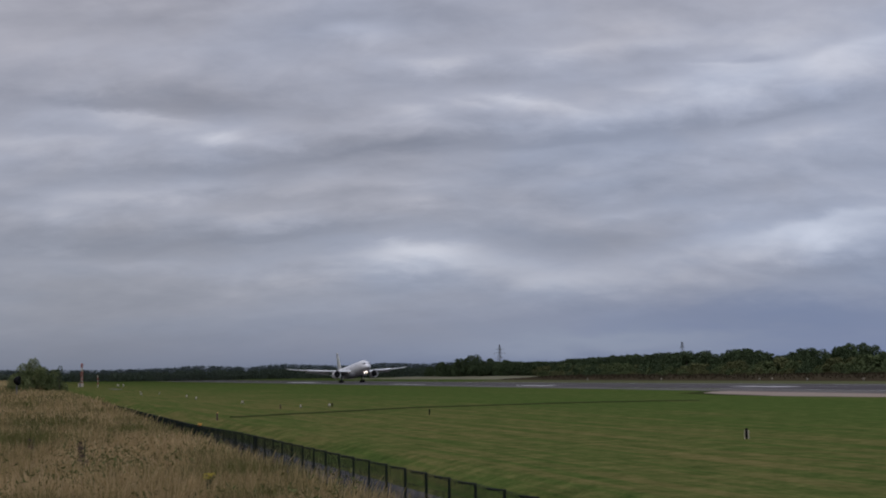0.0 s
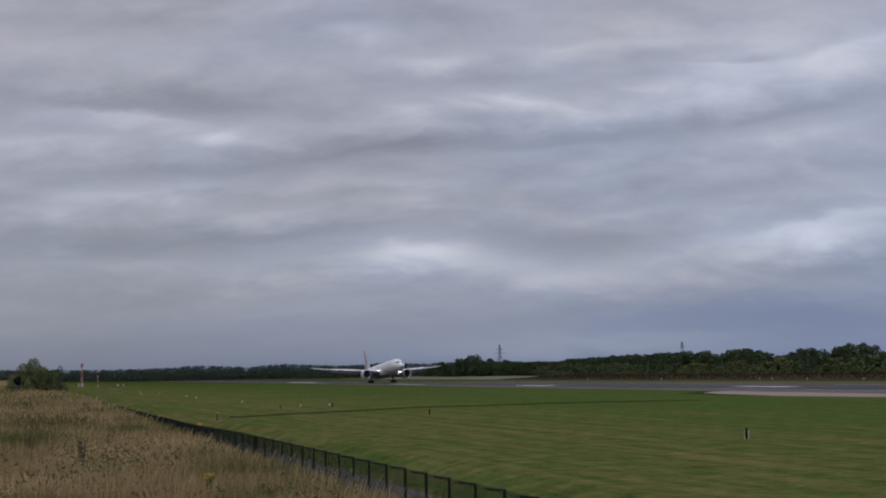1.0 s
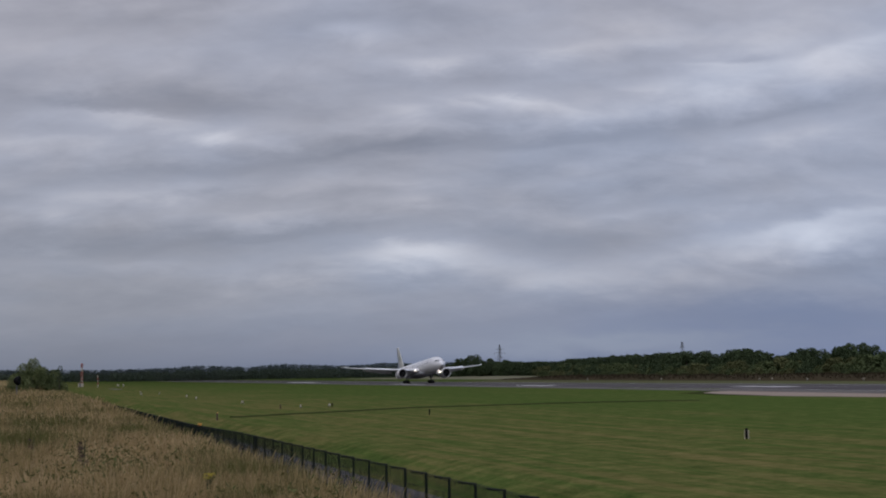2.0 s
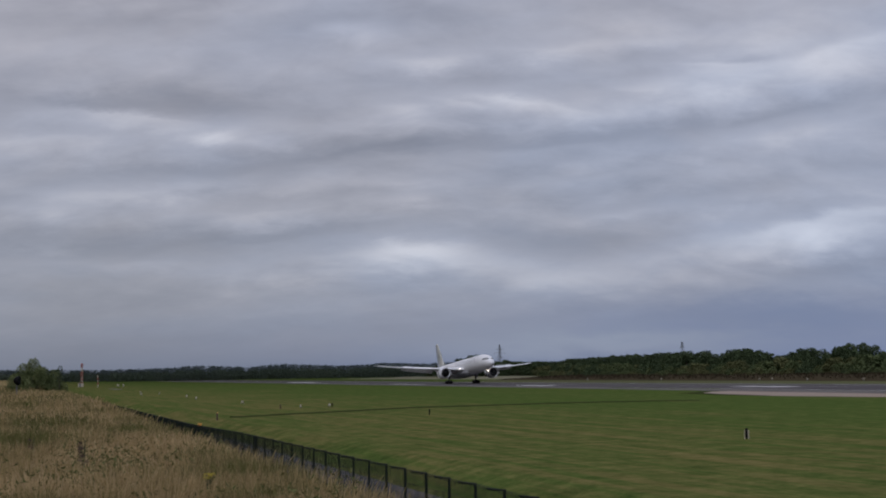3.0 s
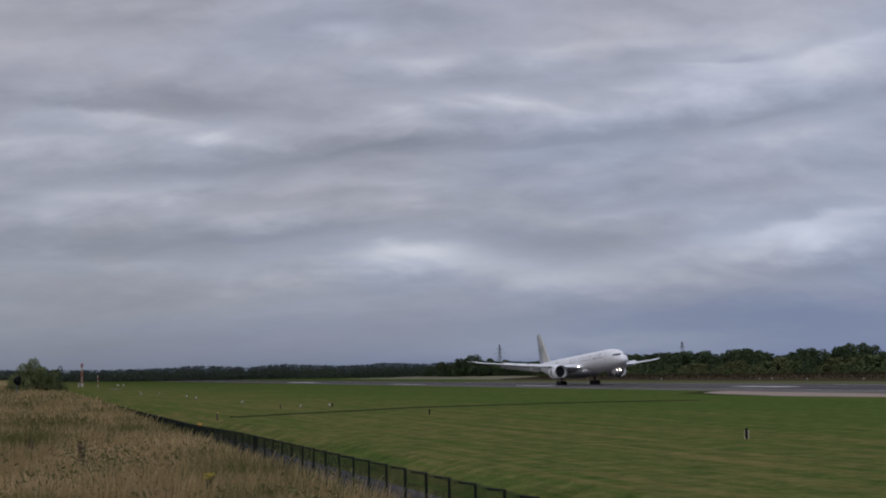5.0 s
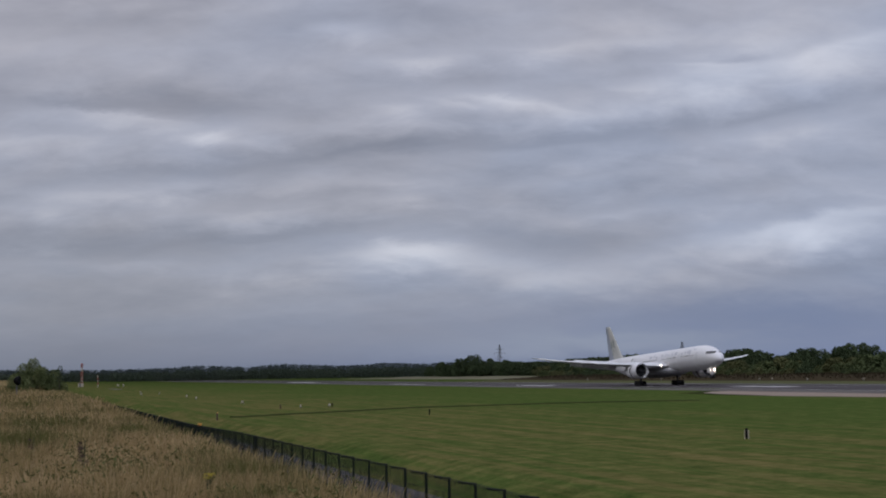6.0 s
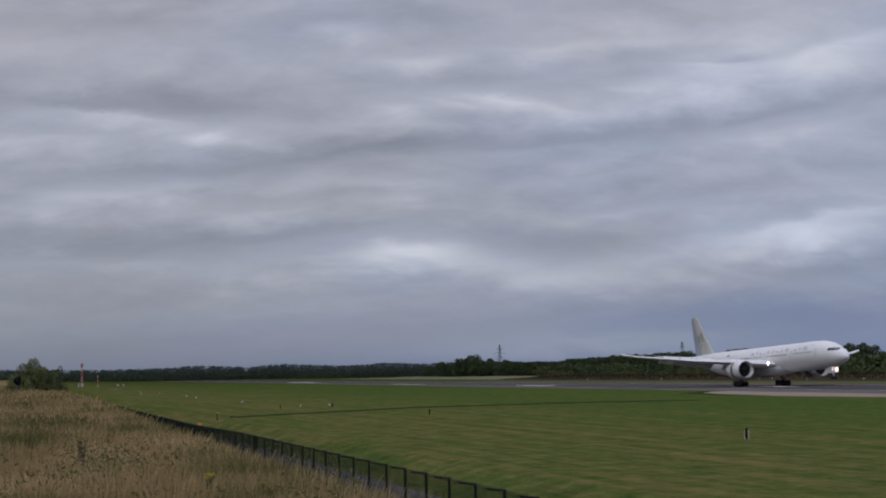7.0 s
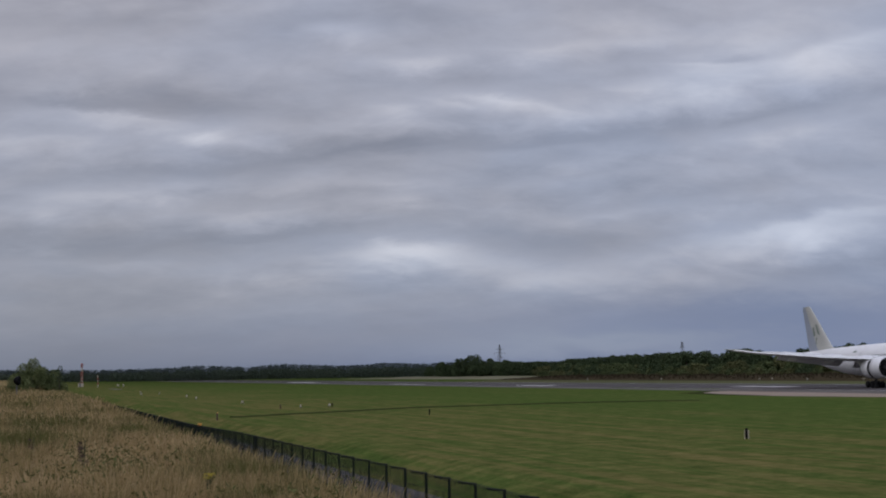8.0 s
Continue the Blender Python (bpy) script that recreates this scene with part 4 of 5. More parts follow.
# skyline of the far woods: distance along the runway's line of sight 1500 m; slope across, height above the field
FAR_TOP = ((-0.30, 13), (-0.26, 11.7), (-0.225, 11.6), (-0.19, 12.4), (-0.168, 14.4), (-0.13, 12.4), (-0.11, 14.9), (-0.07, 12.3), (-0.04, 14.5), (-0.017, 12.9), (0.0, 14.0), (0.02, 14.6), (0.06, 13.6), (0.1, 13.0))


def far_top(slope):
    for (a, ha), (b, hb) in zip(FAR_TOP, FAR_TOP[1:]):
        if slope <= b:
            k = min(1.0, max(0.0, (slope - a) / (b - a)))
            return ha + (hb - ha) * k
    return FAR_TOP[-1][1]


def build_far_woods():
    rng = np.random.default_rng(8)
    for name, dist, share, step, count, label in (("far_woodland", 1780, 1.0, 0.0009, 100000, "distant blue-green woodland on the horizon, haze put into its colour"),
                                                  ("far_hedgerow", 1500, 0.62, 0.0013, 60000, "distant dark hedgerow trees at the airfield edge")):
        lobes = []
        s = -0.36
        while s < 0.16:
            top = (far_top(s) - EYE_Z) * dist / 1500 * share + EYE_Z
            top *= 0.98 + 0.07 * rng.random()
            x, y = s * dist, dist + rng.uniform(-40, 40)
            r = rng.uniform(3.5, 6.5)
            for k in (0.15, 0.45, 0.75, 1.0):
                z = max(1.0, (top - r * 0.7) * k)
                lobes.append((x + rng.uniform(-2, 2), y + rng.uniform(-4, 4), z, r * 1.15, r * 1.15, r * 0.75))
            s += step * rng.uniform(0.6, 1.4)
        v, f = leaf_cloud(rng, lobes, count, 1.5, 0.8, 0.6)
        # both foliage colours carry the haze of distance
        ob = new(name, mesh_of(name, v, f, M["hazed_leaf" if name == "far_woodland" else "hedge"]))
        tagged(ob, label, "woodland", kind="stuff")


build_far_woods()


def build_rough_bank():
    """The low russet bank between the runway and the scrub."""
    rng = random.Random(3)
    verts, faces = [], []
    prof = ((227, 0.0), (230, 0.5), (235, 1.2), (241, 1.7), (250, 2.0), (262, 1.6), (300, 0.0))
    alongs = list(range(-700, -240, 6))
    for i, a in enumerate(alongs):
        end = min(1.0, (a + 700) / 60)
        for j, (l, h) in enumerate(prof):
            verts.append((a, l, 0.01 + h * end * (0.85 + 0.3 * noise.noise(Vector((a * 0.03, l * 0.1, 2)))) - (0.05 if j in (0, 6) else 0)))
            if i and j:
                w = len(prof)
                faces.append(((i - 1) * w + j - 1, i * w + j - 1, i * w + j, (i - 1) * w + j))
    ob = new("rough_bank", mesh_of("rough_bank", verts, faces, M["rough_grass"], True))
    ob.matrix_basis = pose(0, 0, 0, 0, 0, -HEAD)
    tagged(ob, "low bank of russet rough grass below the scrub", "bank", kind="structure")
    g = np.random.default_rng(4)
    n = 5000
    a, l = g.uniform(-690, -250, n), g.uniform(231, 258, n)
    z = np.interp(l, [p[0] for p in prof], [p[1] for p in prof]) * np.clip((a + 700) / 60, 0, 1)
    h, w, t = g.uniform(0.25, 0.6, n), g.uniform(0.15, 0.4, n), g.uniform(0, 6.28, n)
    c = np.stack((a, l, z - 0.1), 1)
    d = np.stack((np.cos(t) * w, np.sin(t) * w, 0 * t), 1)
    top = c + np.stack((g.normal(0, 0.15, n), g.normal(0, 0.15, n), h), 1)
    v = np.stack((c - d, c + d, top + d * 0.5, top - d * 0.6), 1).reshape(-1, 3)
    ob = new("rough_grass", mesh_of("rough_grass", v, np.arange(n * 4).reshape(-1, 4), M["rough_grass"]))
    ob.matrix_basis = pose(0, 0, 0, 0, 0, -HEAD)
    tagged(ob, "russet rough grass tufts on the low bank", "grass", kind="stuff")


build_rough_bank()


# ---- the grassy bank at the camera ----
def bank_height(a, l):
    b = np.array(BANK)
    k = np.interp(l, b[:, 0], np.arange(len(b)))
    i = np.minimum(k.astype(int), len(b) - 2)
    u = k - i
    return b[i, 1] + (b[i + 1, 1] - b[i, 1]) * u * u * (3 - 2 * u)


def build_bank_grass():
    g = np.random.default_rng(21)

    def spots(near, far, count, lat_most):
        """Places on the bank inside a wedge of bearings, denser towards the near end."""
        d = near * (far / near) ** (g.random(count * 3) ** 0.8)
        s = g.uniform(-0.335, 0.05, count * 3)
        x, y = s * d, d
        a, l = x * FWD.x + y * FWD.y, x * SIDE.x + y * SIDE.y
        keep = np.flatnonzero(l < lat_most + g.normal(0, 0.3, len(l)))[:count]
        return a[keep], l[keep], d[keep]

    def clump(a, l, scale):
        return np.array([noise.noise(Vector((x * scale, y * scale, 7.0))) for x, y in zip(a, l)])

    def blades(count, height, width, lean, near, far, lat_most):
        a, l, d = spots(near, far, count, lat_most)
        n = len(a)
        z = bank_height(a, l) - 0.06
        patch = clump(a, l, 0.35)
        h = height * (0.55 + 0.45 * g.random(n)) * (1 + 0.3 * patch)
        edge = np.clip(l - 1.0, 0, 1)
        h = (h * (1 - edge) + edge * height * (0.66 + 0.28 * g.random(n))) * (1 + np.clip((d - 25) / 90, 0, 0.3))
        w = width * (0.6 + 0.8 * g.random(n)) * np.clip(d / 14, 0.6, 4.0)
        t = g.uniform(0, 6.28, n)
        side = np.stack((np.cos(t), np.sin(t), 0 * t), 1) * w[:, None] / 2
        bend = np.stack((g.normal(0.02, lean, n), g.normal(-0.01, lean, n)), 1) * h[:, None]
        foot = np.stack((a, l, z), 1)
        mid = foot + np.stack((bend[:, 0] * 0.35, bend[:, 1] * 0.35, h * 0.58), 1)
        tip = foot + np.stack((bend[:, 0], bend[:, 1], h), 1)
        return n, foot, mid, tip, side, patch, h

    def put(name, pieces, material, label):
        verts = np.concatenate([p[0] for p in pieces])
        faces, at = [], 0
        for v, f in pieces:
            faces += [tuple(int(k) + at for k in q) for q in f]
            at += len(v)
        ob = new(name, mesh_of(name, verts, faces, material))
        ob.matrix_basis = pose(0, 0, 0, 0, 0, -HEAD)
        tagged(ob, label, "grass", kind="stuff")

    n, foot, mid, tip, side, patch, h = blades(160000, 0.6, 0.0075, 0.26, 4.5, 130, 2.95)
    v = np.stack((foot - side, foot + side, mid + side * 0.8, mid - side * 0.8, tip), 1).reshape(-1, 3)
    i = np.arange(n)[:, None] * 5
    put("bank_grass", [(v, (i + [0, 1, 2, 3]).tolist() + (i + [3, 2, 4]).tolist())], M["blade"], "tangled olive and dry grass on the bank")
    n, foot, mid, tip, side, patch, h = blades(105000, 0.74, 0.004, 0.2, 8.5, 130, 2.6)
    v = np.stack((foot - side, foot + side, tip + side * 0.7, tip - side * 0.7), 1).reshape(-1, 3)
    pieces = [(v, (np.arange(n)[:, None] * 4 + [0, 1, 2, 3]).tolist())]
    up = tip - mid
    up /= np.linalg.norm(up, axis=1)[:, None]
    for turn in (0.0, 1.57):
        s2 = np.stack((side[:, 0] * math.cos(turn) - side[:, 1] * math.sin(turn), side[:, 0] * math.sin(turn) + side[:, 1] * math.cos(turn), side[:, 2]), 1) * 2.0
        lng = (0.06 + 0.07 * g.random(n))[:, None] * up
        v = np.stack((tip - lng * 0.5, tip + s2, tip + lng, tip - s2), 1).reshape(-1, 3)
        pieces.append((v, (np.arange(n)[:, None] * 4 + [0, 1, 2, 3]).tolist()))
    put("seeding_grass", pieces, M["straw"], "tall dry straw-coloured seeding grass on the bank")


build_bank_grass()


def build_bush():
    """The willow-like bush on the bank, with a thin sapling beside it."""
    rng = np.random.default_rng(31)
    thing = empty("bank_bush", on_field(-88.4, 1.2, 2.4), "bushy grey-green willow shrub on the bank top", "bush")
    lobes, bm = [], bmesh.new()
    for i in range(20):
        t = 2.4 * i
        q = math.sqrt((i + 0.5) / 20)
        x, y, z = 1.6 * q * math.cos(t), 1.6 * q * math.sin(t), 0.55 + 1.35 * (1 - q * q) + rng.uniform(-0.25, 0.45)
        lobes.append((x, y, z, 0.42, 0.42, 0.62))
        rod(bm, (x * 0.1, y * 0.1, -0.1), (x * 0.8, y * 0.8, z), 0.035, 0.012, 5)
    part("stems", bm, M["bark"], thing, "thin brown stems")
    v, f = leaf_cloud(rng, lobes, 17000, 0.13, 0.28, 1.2)
    crown = new("crown", mesh_of("crown", v, f, M["bush"]))
    crown.parent = thing
    sap = empty("sapling", on_field(-86.5, 2.6, 2.5), "thin dark sapling beside the bush", "tree")
    bm = bmesh.new()
    rod(bm, (0, 0, -0.1), (0.05, 0.05, 2.1), 0.025, 0.01, 5)
    rod(bm, (0, 0, 1.1), (0.25, -0.1, 1.9), 0.014, 0.006, 5)
    part("trunk", bm, M["bark"], sap, "thin dark stem")
    v, f = leaf_cloud(rng, [(0.05, 0.05, 2.1, 0.15, 0.15, 0.2), (0.25, -0.1, 1.95, 0.15, 0.15, 0.18), (0, 0, 1.4, 0.2, 0.2, 0.4)], 220, 0.1, 0.4)
    crown = new("crown", mesh_of("crown", v, f, M["leaf"]))
    crown.parent = sap


build_bush()


def build_wildflower():
    """Ragwort: a stalk, ragged leaves and a flat yellow flower head."""
    rng = np.random.default_rng(41)
    thing = empty("wildflower", on_field(-12.1, 1.55, 2.44), "yellow ragwort in flower among the dry grass", "flower")
    bm = bmesh.new()
    heads = []
    for i in range(12):
        t = 2.4 * i
        q = 0.01 * math.sqrt(i + 0.3)
        p = (q * math.cos(t), q * math.sin(t), 0.82 + 0.02 * math.cos(i * 1.7))
        heads.append(p)
        rod(bm, (0, 0, 0.5), p, 0.004, 0.003, 5)
    rod(bm, (0, 0, -0.05), (0, 0, 0.55), 0.008, 0.006, 6)
    part("stalk", bm, M["weed"], thing, "green stalk")
    v, f = leaf_cloud(rng, [(0, 0, 0.35, 0.08, 0.08, 0.3)], 90, 0.09, 0.4)
    leaves = new("leaves", mesh_of("leaves", v, f, M["bush"]))
    leaves.parent = thing
    for p in heads:
        bm = bmesh.new()
        for k in range(10):
            t = 2 * math.pi * k / 10
            c, s = math.cos(t), math.sin(t)
            bm.faces.new([bm.verts.new((p[0] + x * c - y * s, p[1] + x * s + y * c, p[2] + z)) for x, y, z in ((0.002, 0, 0.012), (0.014, -0.007, 0.01), (0.023, 0, -0.004), (0.014, 0.007, 0.01))])
        part("flower_head", bm, M["yellow"], thing, "yellow petals")


def build_weed(a, l, h, seed):
    """A dark dock stalk with ragged seed clusters."""
    rng = np.random.default_rng(seed)
    thing = empty("dock_weed", on_field(a, l, 2.5), "dark withered dock stalk in the dry grass", "weed", "dock weeds")
    bm = bmesh.new()
    rod(bm, (0, 0, -0.05), (0.03, 0.02, h), 0.008, 0.004, 6)
    lobes = []
    for k in range(6):
        z = h * (0.45 + 0.09 * k)
        t = 2.4 * k
        rod(bm, (0.01, 0.01, z - 0.08), (0.07 * math.cos(t), 0.07 * math.sin(t), z + 0.03), 0.004, 0.003, 5)
        lobes.append((0.05 * math.cos(t), 0.05 * math.sin(t), z, 0.035, 0.035, 0.08))
    part("stalk", bm, M["weed"], thing, "dark brown stalk")
    v, f = leaf_cloud(rng, lobes, 200, 0.03, 0.7)
    seeds = new("seed_cluster", mesh_of("seed_cluster", v, f, M["brown"]))
    seeds.parent = thing


def build_forbs():
    """Clumps of green weeds that break up the dry grass."""
    rng = np.random.default_rng(61)
    lobes = []
    while len(lobes) < 260:
        d, s = 5.5 * (60 / 5.5) ** rng.random(), rng.uniform(-0.33, -0.03)
        a, l = s * d * FWD.x + d * FWD.y, s * d * SIDE.x + d * SIDE.y
        if l > 2.2 or noise.noise(Vector((a * 0.5, l * 0.5, 3.0))) < -0.03:
            continue
        r = rng.uniform(0.1, 0.24) * (1 + d / 45)
        for k in range(3):
            lobes.append((a + rng.uniform(-r, r), l + rng.uniform(-r, r), 2.55 + rng.uniform(0.38, 0.62), r, r, r * 1.2))
    v, f = leaf_cloud(rng, lobes, 24000, 0.045, 0.3, 1.4)
    ob = new("bank_weeds", mesh_of("bank_weeds", v, f, M["forb"]))
    ob.matrix_basis = pose(0, 0, 0, 0, 0, -HEAD)
    tagged(ob, "clumps of dark green weeds among the dry grass", "weeds", kind="stuff")


build_forbs()
build_wildflower()
build_weed(-15.4, 0.7, 0.95, 51)
build_weed(-19.0, 0.25, 0.85, 52)


# ---- fence ----
def build_fence():
    """Dark steel posts with cranked tops, close wire mesh bays and strands of wire, along the foot of the bank."""
    lat, base, high, pitch, start = 12.05, -0.9, 1.97, 2.46, -35.64
    fence = empty("fence", on_field(0, lat, base), "dark steel mesh airfield fence along the perimeter track", "fence")

    def sag(along):
        return float(np.interp(along, (-230, -120, -100, -80, -50, -36), (-0.42, -0.33, -0.3, -0.1, -0.03, 0.0)))

    bm = bmesh.new()
    box(bm, -0.035, -0.035, -0.3, 0.035, 0.035, high + 0.03, 0.008)
    post = part("post", bm, M["fence"], fence, "dark steel fence post")
    arm = part("cranked_arm", rod(bmesh.new(), (0, 0.0, high), (0, -0.46, high + 0.06), 0.032, 0.026, 6), M["fence"], fence, "dark cranked arm on the post top")
    bm = bmesh.new()
    n = 44
    for i in range(1, n):
        x = -pitch / 2 + pitch * i / n
        box(bm, x - 0.003, -0.003, 0.05, x + 0.003, 0.003, high - 0.04)
    for k in range(6):
        z = 0.08 + (high - 0.16) * k / 5
        box(bm, -pitch / 2 + 0.05, -0.006, z - 0.006, pitch / 2 - 0.05, 0.004, z + 0.004)
    panel = part("mesh_panel", bm, M["fence"], fence, "dark close wire mesh bay")
    bm = bmesh.new()
    for k in (0.3, 0.65, 1.0):
        rod(bm, (-pitch / 2 + 0.02, -0.46 * k, high + 0.06 * k + 0.02), (pitch / 2 - 0.02, -0.46 * k, high + 0.06 * k + 0.02), 0.005, 0.005, 4)
    wires = part("wire_strands", bm, M["fence"], fence, "strands of dark wire between the arms")
    rng = random.Random(17)
    for k in range(-9, 160):
        x = start - k * pitch
        tilt = radians(rng.uniform(-0.7, 0.7))
        for ob, dx in ((post, 0.0), (arm, 0.0), (panel, -pitch / 2), (wires, -pitch / 2)):
            c = ob
            if k > -9:
                c = ob.copy()
                scene.collection.objects.link(c)
            c.location = (x + dx, 0, sag(x + dx))
            if ob is post:
                c.rotation_euler = (0, tilt, 0)
    bm = bmesh.new()
    box(bm, -0.11, -0.05, -0.3, 0.11, 0.05, high + 0.02, 0.01)
    gate_post = part("gate_post", bm, M["fence"], fence, "broad dark gate post")
    gate_post.location = (-74.9, -0.12, sag(-74.9))


build_fence()


# ---- airfield fittings ----
def lattice_tower(name, along, lat, high, foot, arms, label, thick=0.14, base_z=0.0):
    """A steel pylon: four tapering legs, braces and cross arms."""
    thing = empty(name, on_field(along, lat, base_z, 35), label, "pylon")
    corner = ((1, 1), (1, -1), (-1, -1), (-1, 1))

    def half(z):
        k = z / high
        return foot * (1 - k) ** 1.25 + 0.35 * k + 0.05

    levels = [high * k / 9 for k in range(10)]
    for sx, sy in corner:
        bm = bmesh.new()
        for z0, z1 in zip(levels, levels[1:]):
            rod(bm, (sx * half(z0), sy * half(z0), z0), (sx * half(z1), sy * half(z1), z1), thick, thick, 5)
        part("leg", bm, M["steel"], thing, "grey steel leg")
    bm = bmesh.new()
    for z0, z1 in zip(levels, levels[1:]):
        for (ax, ay), (bx, by) in zip(corner, corner[1:] + corner[:1]):
            rod(bm, (ax * half(z0), ay * half(z0), z0), (bx * half(z1), by * half(z1), z1), thick * 0.55, thick * 0.55, 4)
            rod(bm, (bx * half(z0), by * half(z0), z0), (ax * half(z1), ay * half(z1), z1), thick * 0.55, thick * 0.55, 4)
    part("bracing", bm, M["steel"], thing, "grey steel lattice bracing")
    for z, reach in arms:
        bm = bmesh.new()
        for s in (1, -1):
            rod(bm, (0, 0, z + 1.0), (0, s * reach, z), 0.13, 0.09, 5)
            rod(bm, (0, 0, z - 0.2), (0, s * reach, z), 0.13, 0.09, 5)
            rod(bm, (0, s * reach, z), (0, s * reach, z - 1.6), 0.12, 0.12, 5)
        part("cross_arm", bm, M["steel"], thing, "grey steel cross arm with insulators")
    return thing


lattice_tower("electricity_pylon", -1422.8, 478.4, 32.0, 3.2, ((27.5, 5.5), (23.5, 9.0), (18.5, 7.6)), "grey lattice electricity pylon behind the far trees")
lattice_tower("lattice_mast", -822.0, 394.5, 21.0, 1.2, ((18.0, 2.4),), "slim grey lattice mast rising behind the tree belt", 0.07)


def banded_pole(thing, x, y, z0, z1, radius, bands, first="red", name="band"):
    for k in range(bands):
        a, b = z0 + (z1 - z0) * k / bands, z0 + (z1 - z0) * (k + 1) / bands
        part(name, rod(bmesh.new(), (x, y, a), (x, y, b), radius, radius, 10), M[first if k % 2 == 0 else "white" if first == "red" else "red"], thing)


def build_glide_mast():
    """The red and white glide path mast with its aerials and hut."""
    thing = empty("glide_path_mast", on_field(-680.2, 30.3), "red and white banded glide path mast with a white hut", "mast")
    for y in (-0.34, 0.34):
        banded_pole(thing, 0, y, 0.0, 10.5, 0.16, 5, "red", "mast_band")
    bm = bmesh.new()
    for k in range(12):
        z = 0.4 + 0.84 * k
        rod(bm, (0, -0.34, z), (0, 0.34, z + 0.6), 0.07, 0.07, 5)
    part("bracing", bm, M["white"], thing, "white cross bracing")
    for z in (3.4, 6.6, 9.6):
        bm = bmesh.new()
        box(bm, 0.25, -0.55, z - 0.25, 0.7, 0.55, z + 0.25, 0.05)
        part("aerial", bm, M["red"], thing, "red boxed aerial on the mast")
    bm = bmesh.new()
    box(bm, 1.4, -1.8, 0, 3.4, 0.6, 1.7, 0.05)
    hut = part("hut", bm, M["white"], thing, "small white equipment hut")
    bm = bmesh.new()
    box(bm, 1.3, -1.9, 1.7, 3.5, 0.7, 1.82, 0.03)
    part("roof", bm, M["red"], hut, "red flat roof")
    bm = bmesh.new()
    box(bm, 3.4, -1.2, 0.05, 3.44, -0.5, 1.55, 0.01)
    part("door", bm, M["steel"], hut, "grey door")
    pole = empty("banded_pole", on_field(-661.8, 36.3), "red and white banded monitor pole on the grass", "pole")
    banded_pole(pole, 0, 0, 0.0, 5.0, 0.22, 5, "white", "pole_band")


def marker_board(along, lat, w, h, material, label, name="marker_board", legs=True, turn=90):
    """A small board on two short legs."""
    thing = empty(name, on_field(along, lat, ground_height(lat), turn), label, "marker", "field markers")
    bm = bmesh.new()
    box(bm, -w / 2, -0.05, h * 0.35, w / 2, 0.05, h, 0.015)
    part("board", bm, material, thing)
    for s in (-1, 1):
        part("leg", rod(bmesh.new(), (s * w * 0.35, 0, -0.05), (s * w * 0.35, 0, h * 0.4), 0.03, 0.03, 6), M["steel"], thing)
    return thing


def stake(along, lat, h, r, material, label, cap=None):
    thing = empty("marker_post", on_field(along, lat, ground_height(lat)), label, "post", "marker posts")
    bm = bmesh.new()
    box(bm, -r, -r, -0.1, r, r, h, r * 0.2)
    part("shaft", bm, material, thing)
    bm = bmesh.new()
    rod(bm, (0, 0, h), (0, 0, h + r * 0.8), r * 1.05, r * 0.3, 8)
    part("cap", bm, cap or material, thing)


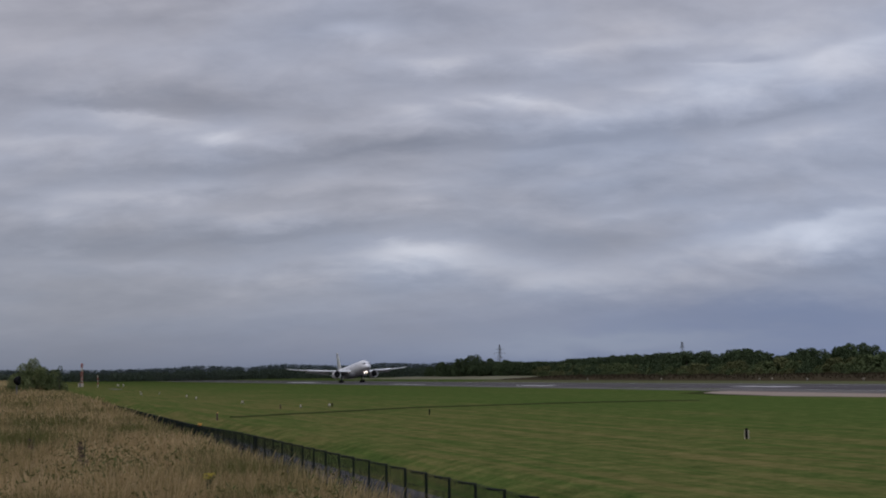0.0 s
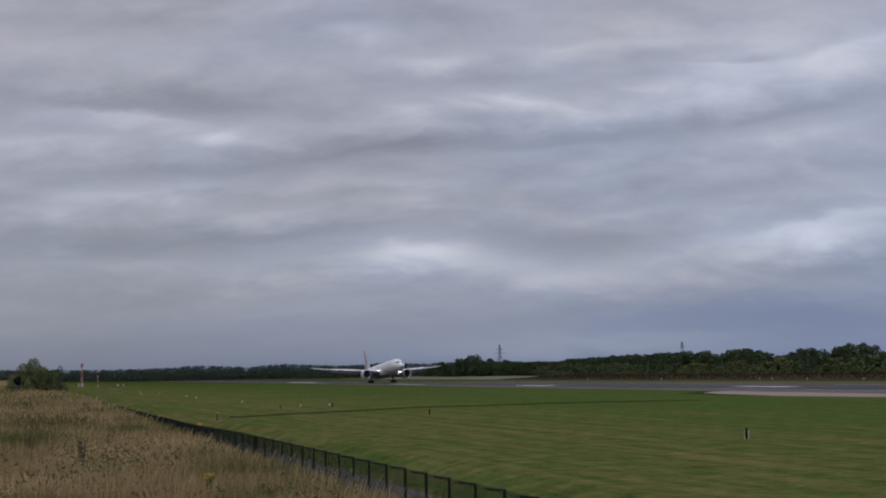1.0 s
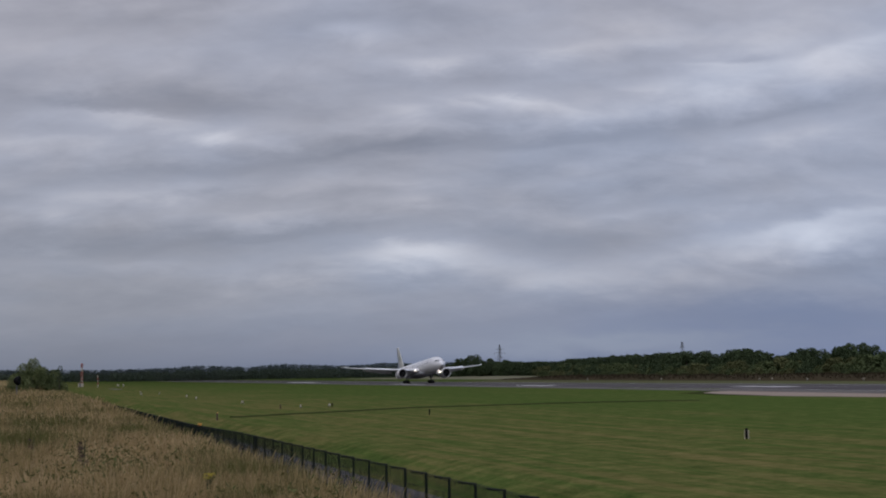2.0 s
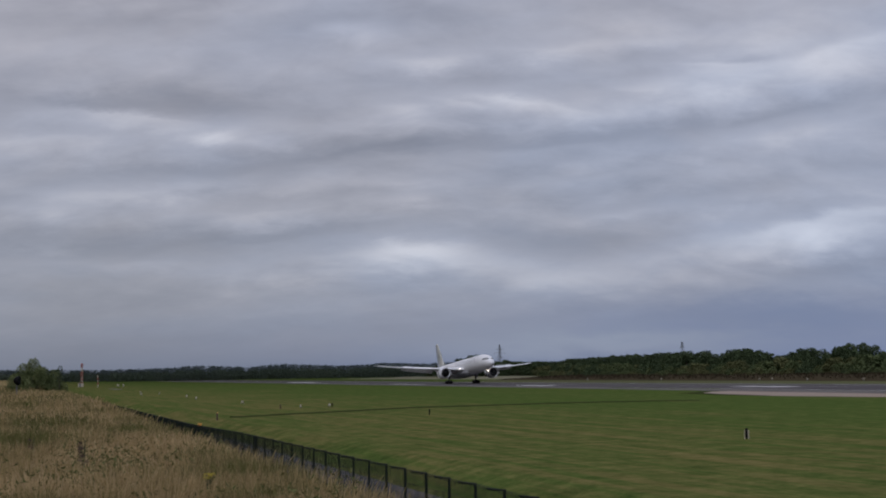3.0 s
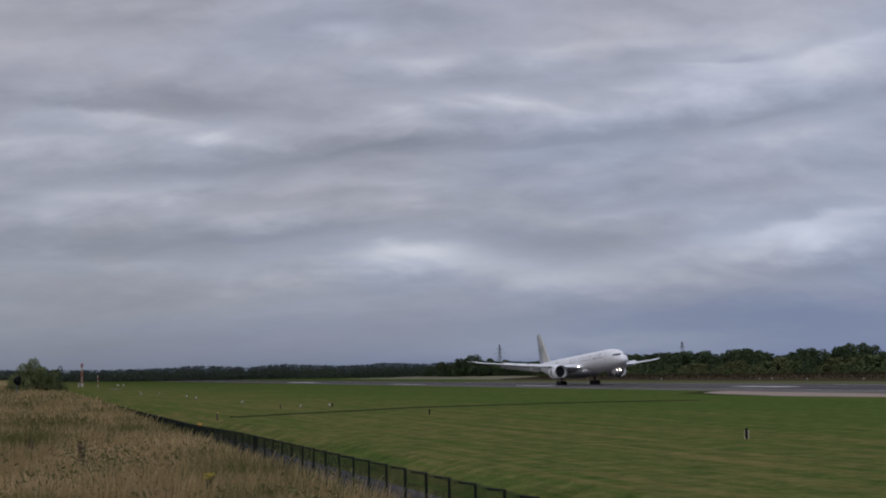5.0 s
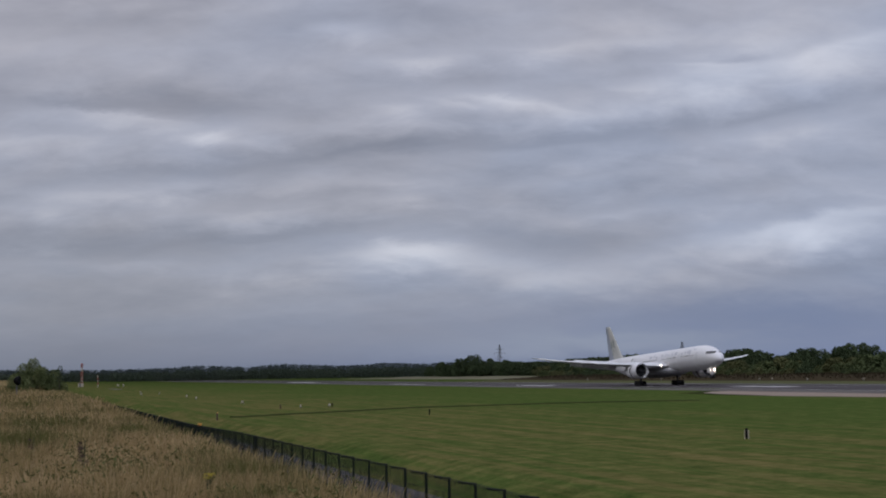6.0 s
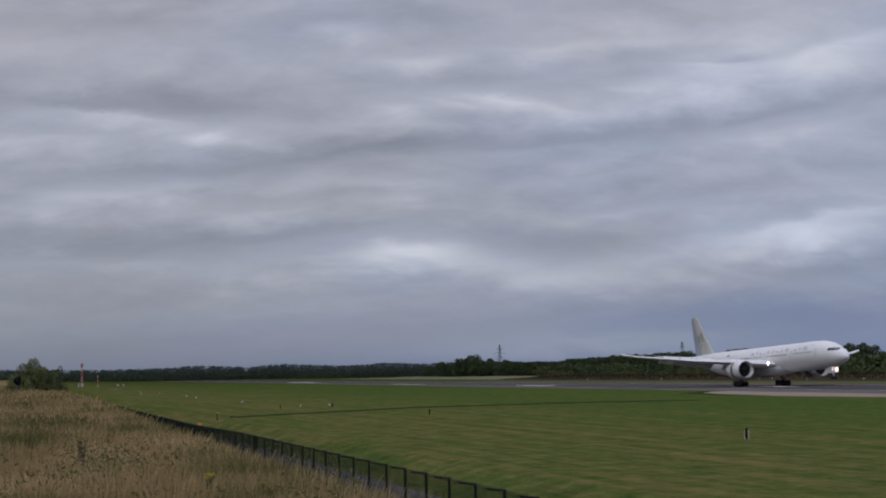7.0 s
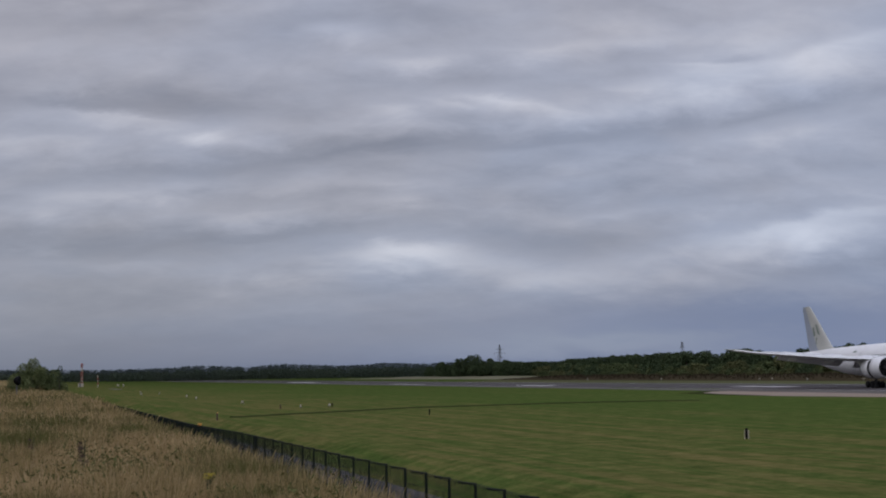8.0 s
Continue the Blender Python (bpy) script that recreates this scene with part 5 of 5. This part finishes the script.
def build_fittings():
    build_glide_mast()
    # black and white post in the near grass
    thing = empty("striped_marker", on_field(-77.2, 41.0, ground_height(41), -28), "black and white upright marker post in the grass", "marker")
    for k, (mat, y0, y1) in enumerate((("white", -0.14, -0.094), ("black", -0.09, 0.06), ("white", 0.064, 0.13))):
        bm = bmesh.new()
        box(bm, -0.05, y0, -0.05, 0.05, y1, 0.5 if mat == "white" else 0.6, 0.008)
        part("face", bm, M[mat], thing, "upright %s face" % mat)
    stake(-138.7, 39.28, 0.48, 0.06, M["black"], "short black marker post in the grass")
    stake(-143.5, 19.2, 0.72, 0.07, M["brown"], "brown wooden marker post near the fence", M["orange"])
    marker_board(-142.5, 17.4, 0.35, 0.36, M["orange"], "low orange marker on the grass near the fence")
    marker_board(-176.0, 37.2, 0.24, 0.5, M["white"], "small white marker board on the grass")
    stake(-178.6, 38.1, 0.5, 0.06, M["black"], "short black marker post in the grass")
    marker_board(-176.2, 33.7, 0.18, 0.45, M["white"], "small white marker board on the grass")
    stake(-176.2, 31.2, 0.5, 0.07, M["brown"], "short brown marker post in the grass")
    marker_board(-212.0, 32.0, 0.36, 0.42, M["white"], "white marker board on the grass")
    for a, l, w, h in ((-256, 30.6, 0.28, 0.7), (-285, 32.3, 0.28, 0.7), (-337, 32, 0.28, 0.6), (-333, 27.7, 0.4, 0.6), (-379, 31.3, 0.28, 0.7), (-598, 42.8, 0.5, 1.7), (-639, 43.4, 1.0, 1.3)):
        marker_board(a, l, w * 0.8, h * 0.8, M["white"], "small white approach light unit on the grass", "light_unit")
    strip("concrete_pad", -540, -500, 33, 36, 0.02, M["asphalt_worn"], "pale concrete pad in the grass", "pad")
    # lamps along the far edge of the runway
    for a in (-560, -489, -416, -408, -387, -357, -318, -884):
        thing = empty("edge_light", on_field(a, 226, 0.05), "small white runway edge light on a short stem", "light", "runway edge lights")
        part("stem", rod(bmesh.new(), (0, 0, 0), (0, 0, 0.5), 0.08, 0.06, 8), M["steel"], thing)
        bm = bmesh.new()
        turned_up(bm, ((0.5, 0.18), (0.6, 0.22), (0.8, 0.2), (0.9, 0.05)), 10)
        part("lens", bm, M["white"], thing, "white lens housing", True)
    # round black floodlight on the bank
    thing = empty("floodlight", on_field(-62.5, 0.2, 2.5, 75), "round black floodlight on a short post in the grass", "lamp")
    part("post", rod(bmesh.new(), (0, 0, -0.1), (0, 0, 1.35), 0.03, 0.03, 8), M["steel"], thing)
    bm = bmesh.new()
    turned(bm, ((-0.12, 0.02), (-0.1, 0.1), (0.0, 0.17), (0.12, 0.19), (0.12, 0.16), (0.05, 0.02)), (0, 0, 1.5), 18)
    part("housing", bm, M["black"], thing, "black round housing", True)


def turned_up(bm, profile, n):
    """A body of revolution about z; the profile is rows of height and radius."""
    return loft(bm, [[(r * math.cos(2 * math.pi * i / n), r * math.sin(2 * math.pi * i / n), z) for i in range(n)] for z, r in profile])


build_fittings()


# ---- what moves ----
def motions():
    rows = []
    for t, s, up in ((0.0, -736.0, 4.6), (1.5, -639.2, 4.4), (3.0, -543.3, 4.2), (3.5, -512.6, 4.1), (4.5, -452.2, 3.75), (6.0, -363.3, 2.75), (6.5, -335.0, 2.4), (7.0, -306.8, 2.15), (7.5, -279.0, 2.0), (8.0, -251.5, 1.9)):
        p = field(s, CENTRE, 0.03 + rise(s))
        rows.append((t, pose(p.x, p.y, p.z, 0.4, -up, -HEAD)))
    walk(jet, rows)
    step = 1.0 / FPS
    for k, (wheel, (x, y, z), r) in enumerate(WHEELS):
        if r > 0.6:                                     # the main wheels roll; the nose wheels are still in the air
            walk(wheel, [(i * step, pose(x, y, z, 0, (80 * i) % 360, 0)) for i in range(int(8 * FPS) + 1)])
    for fan, (x, y, z) in FANS:
        walk(fan, [(i * step, pose(x, y, z, (-85 * i) % 360, 0, 0)) for i in range(int(8 * FPS) + 1)])
    walk(clouds, [(0.0, pose(0, 0, EYE_Z)), (4.0, pose(-14, 0, EYE_Z)), (8.0, pose(-28, 0, EYE_Z))])


motions()
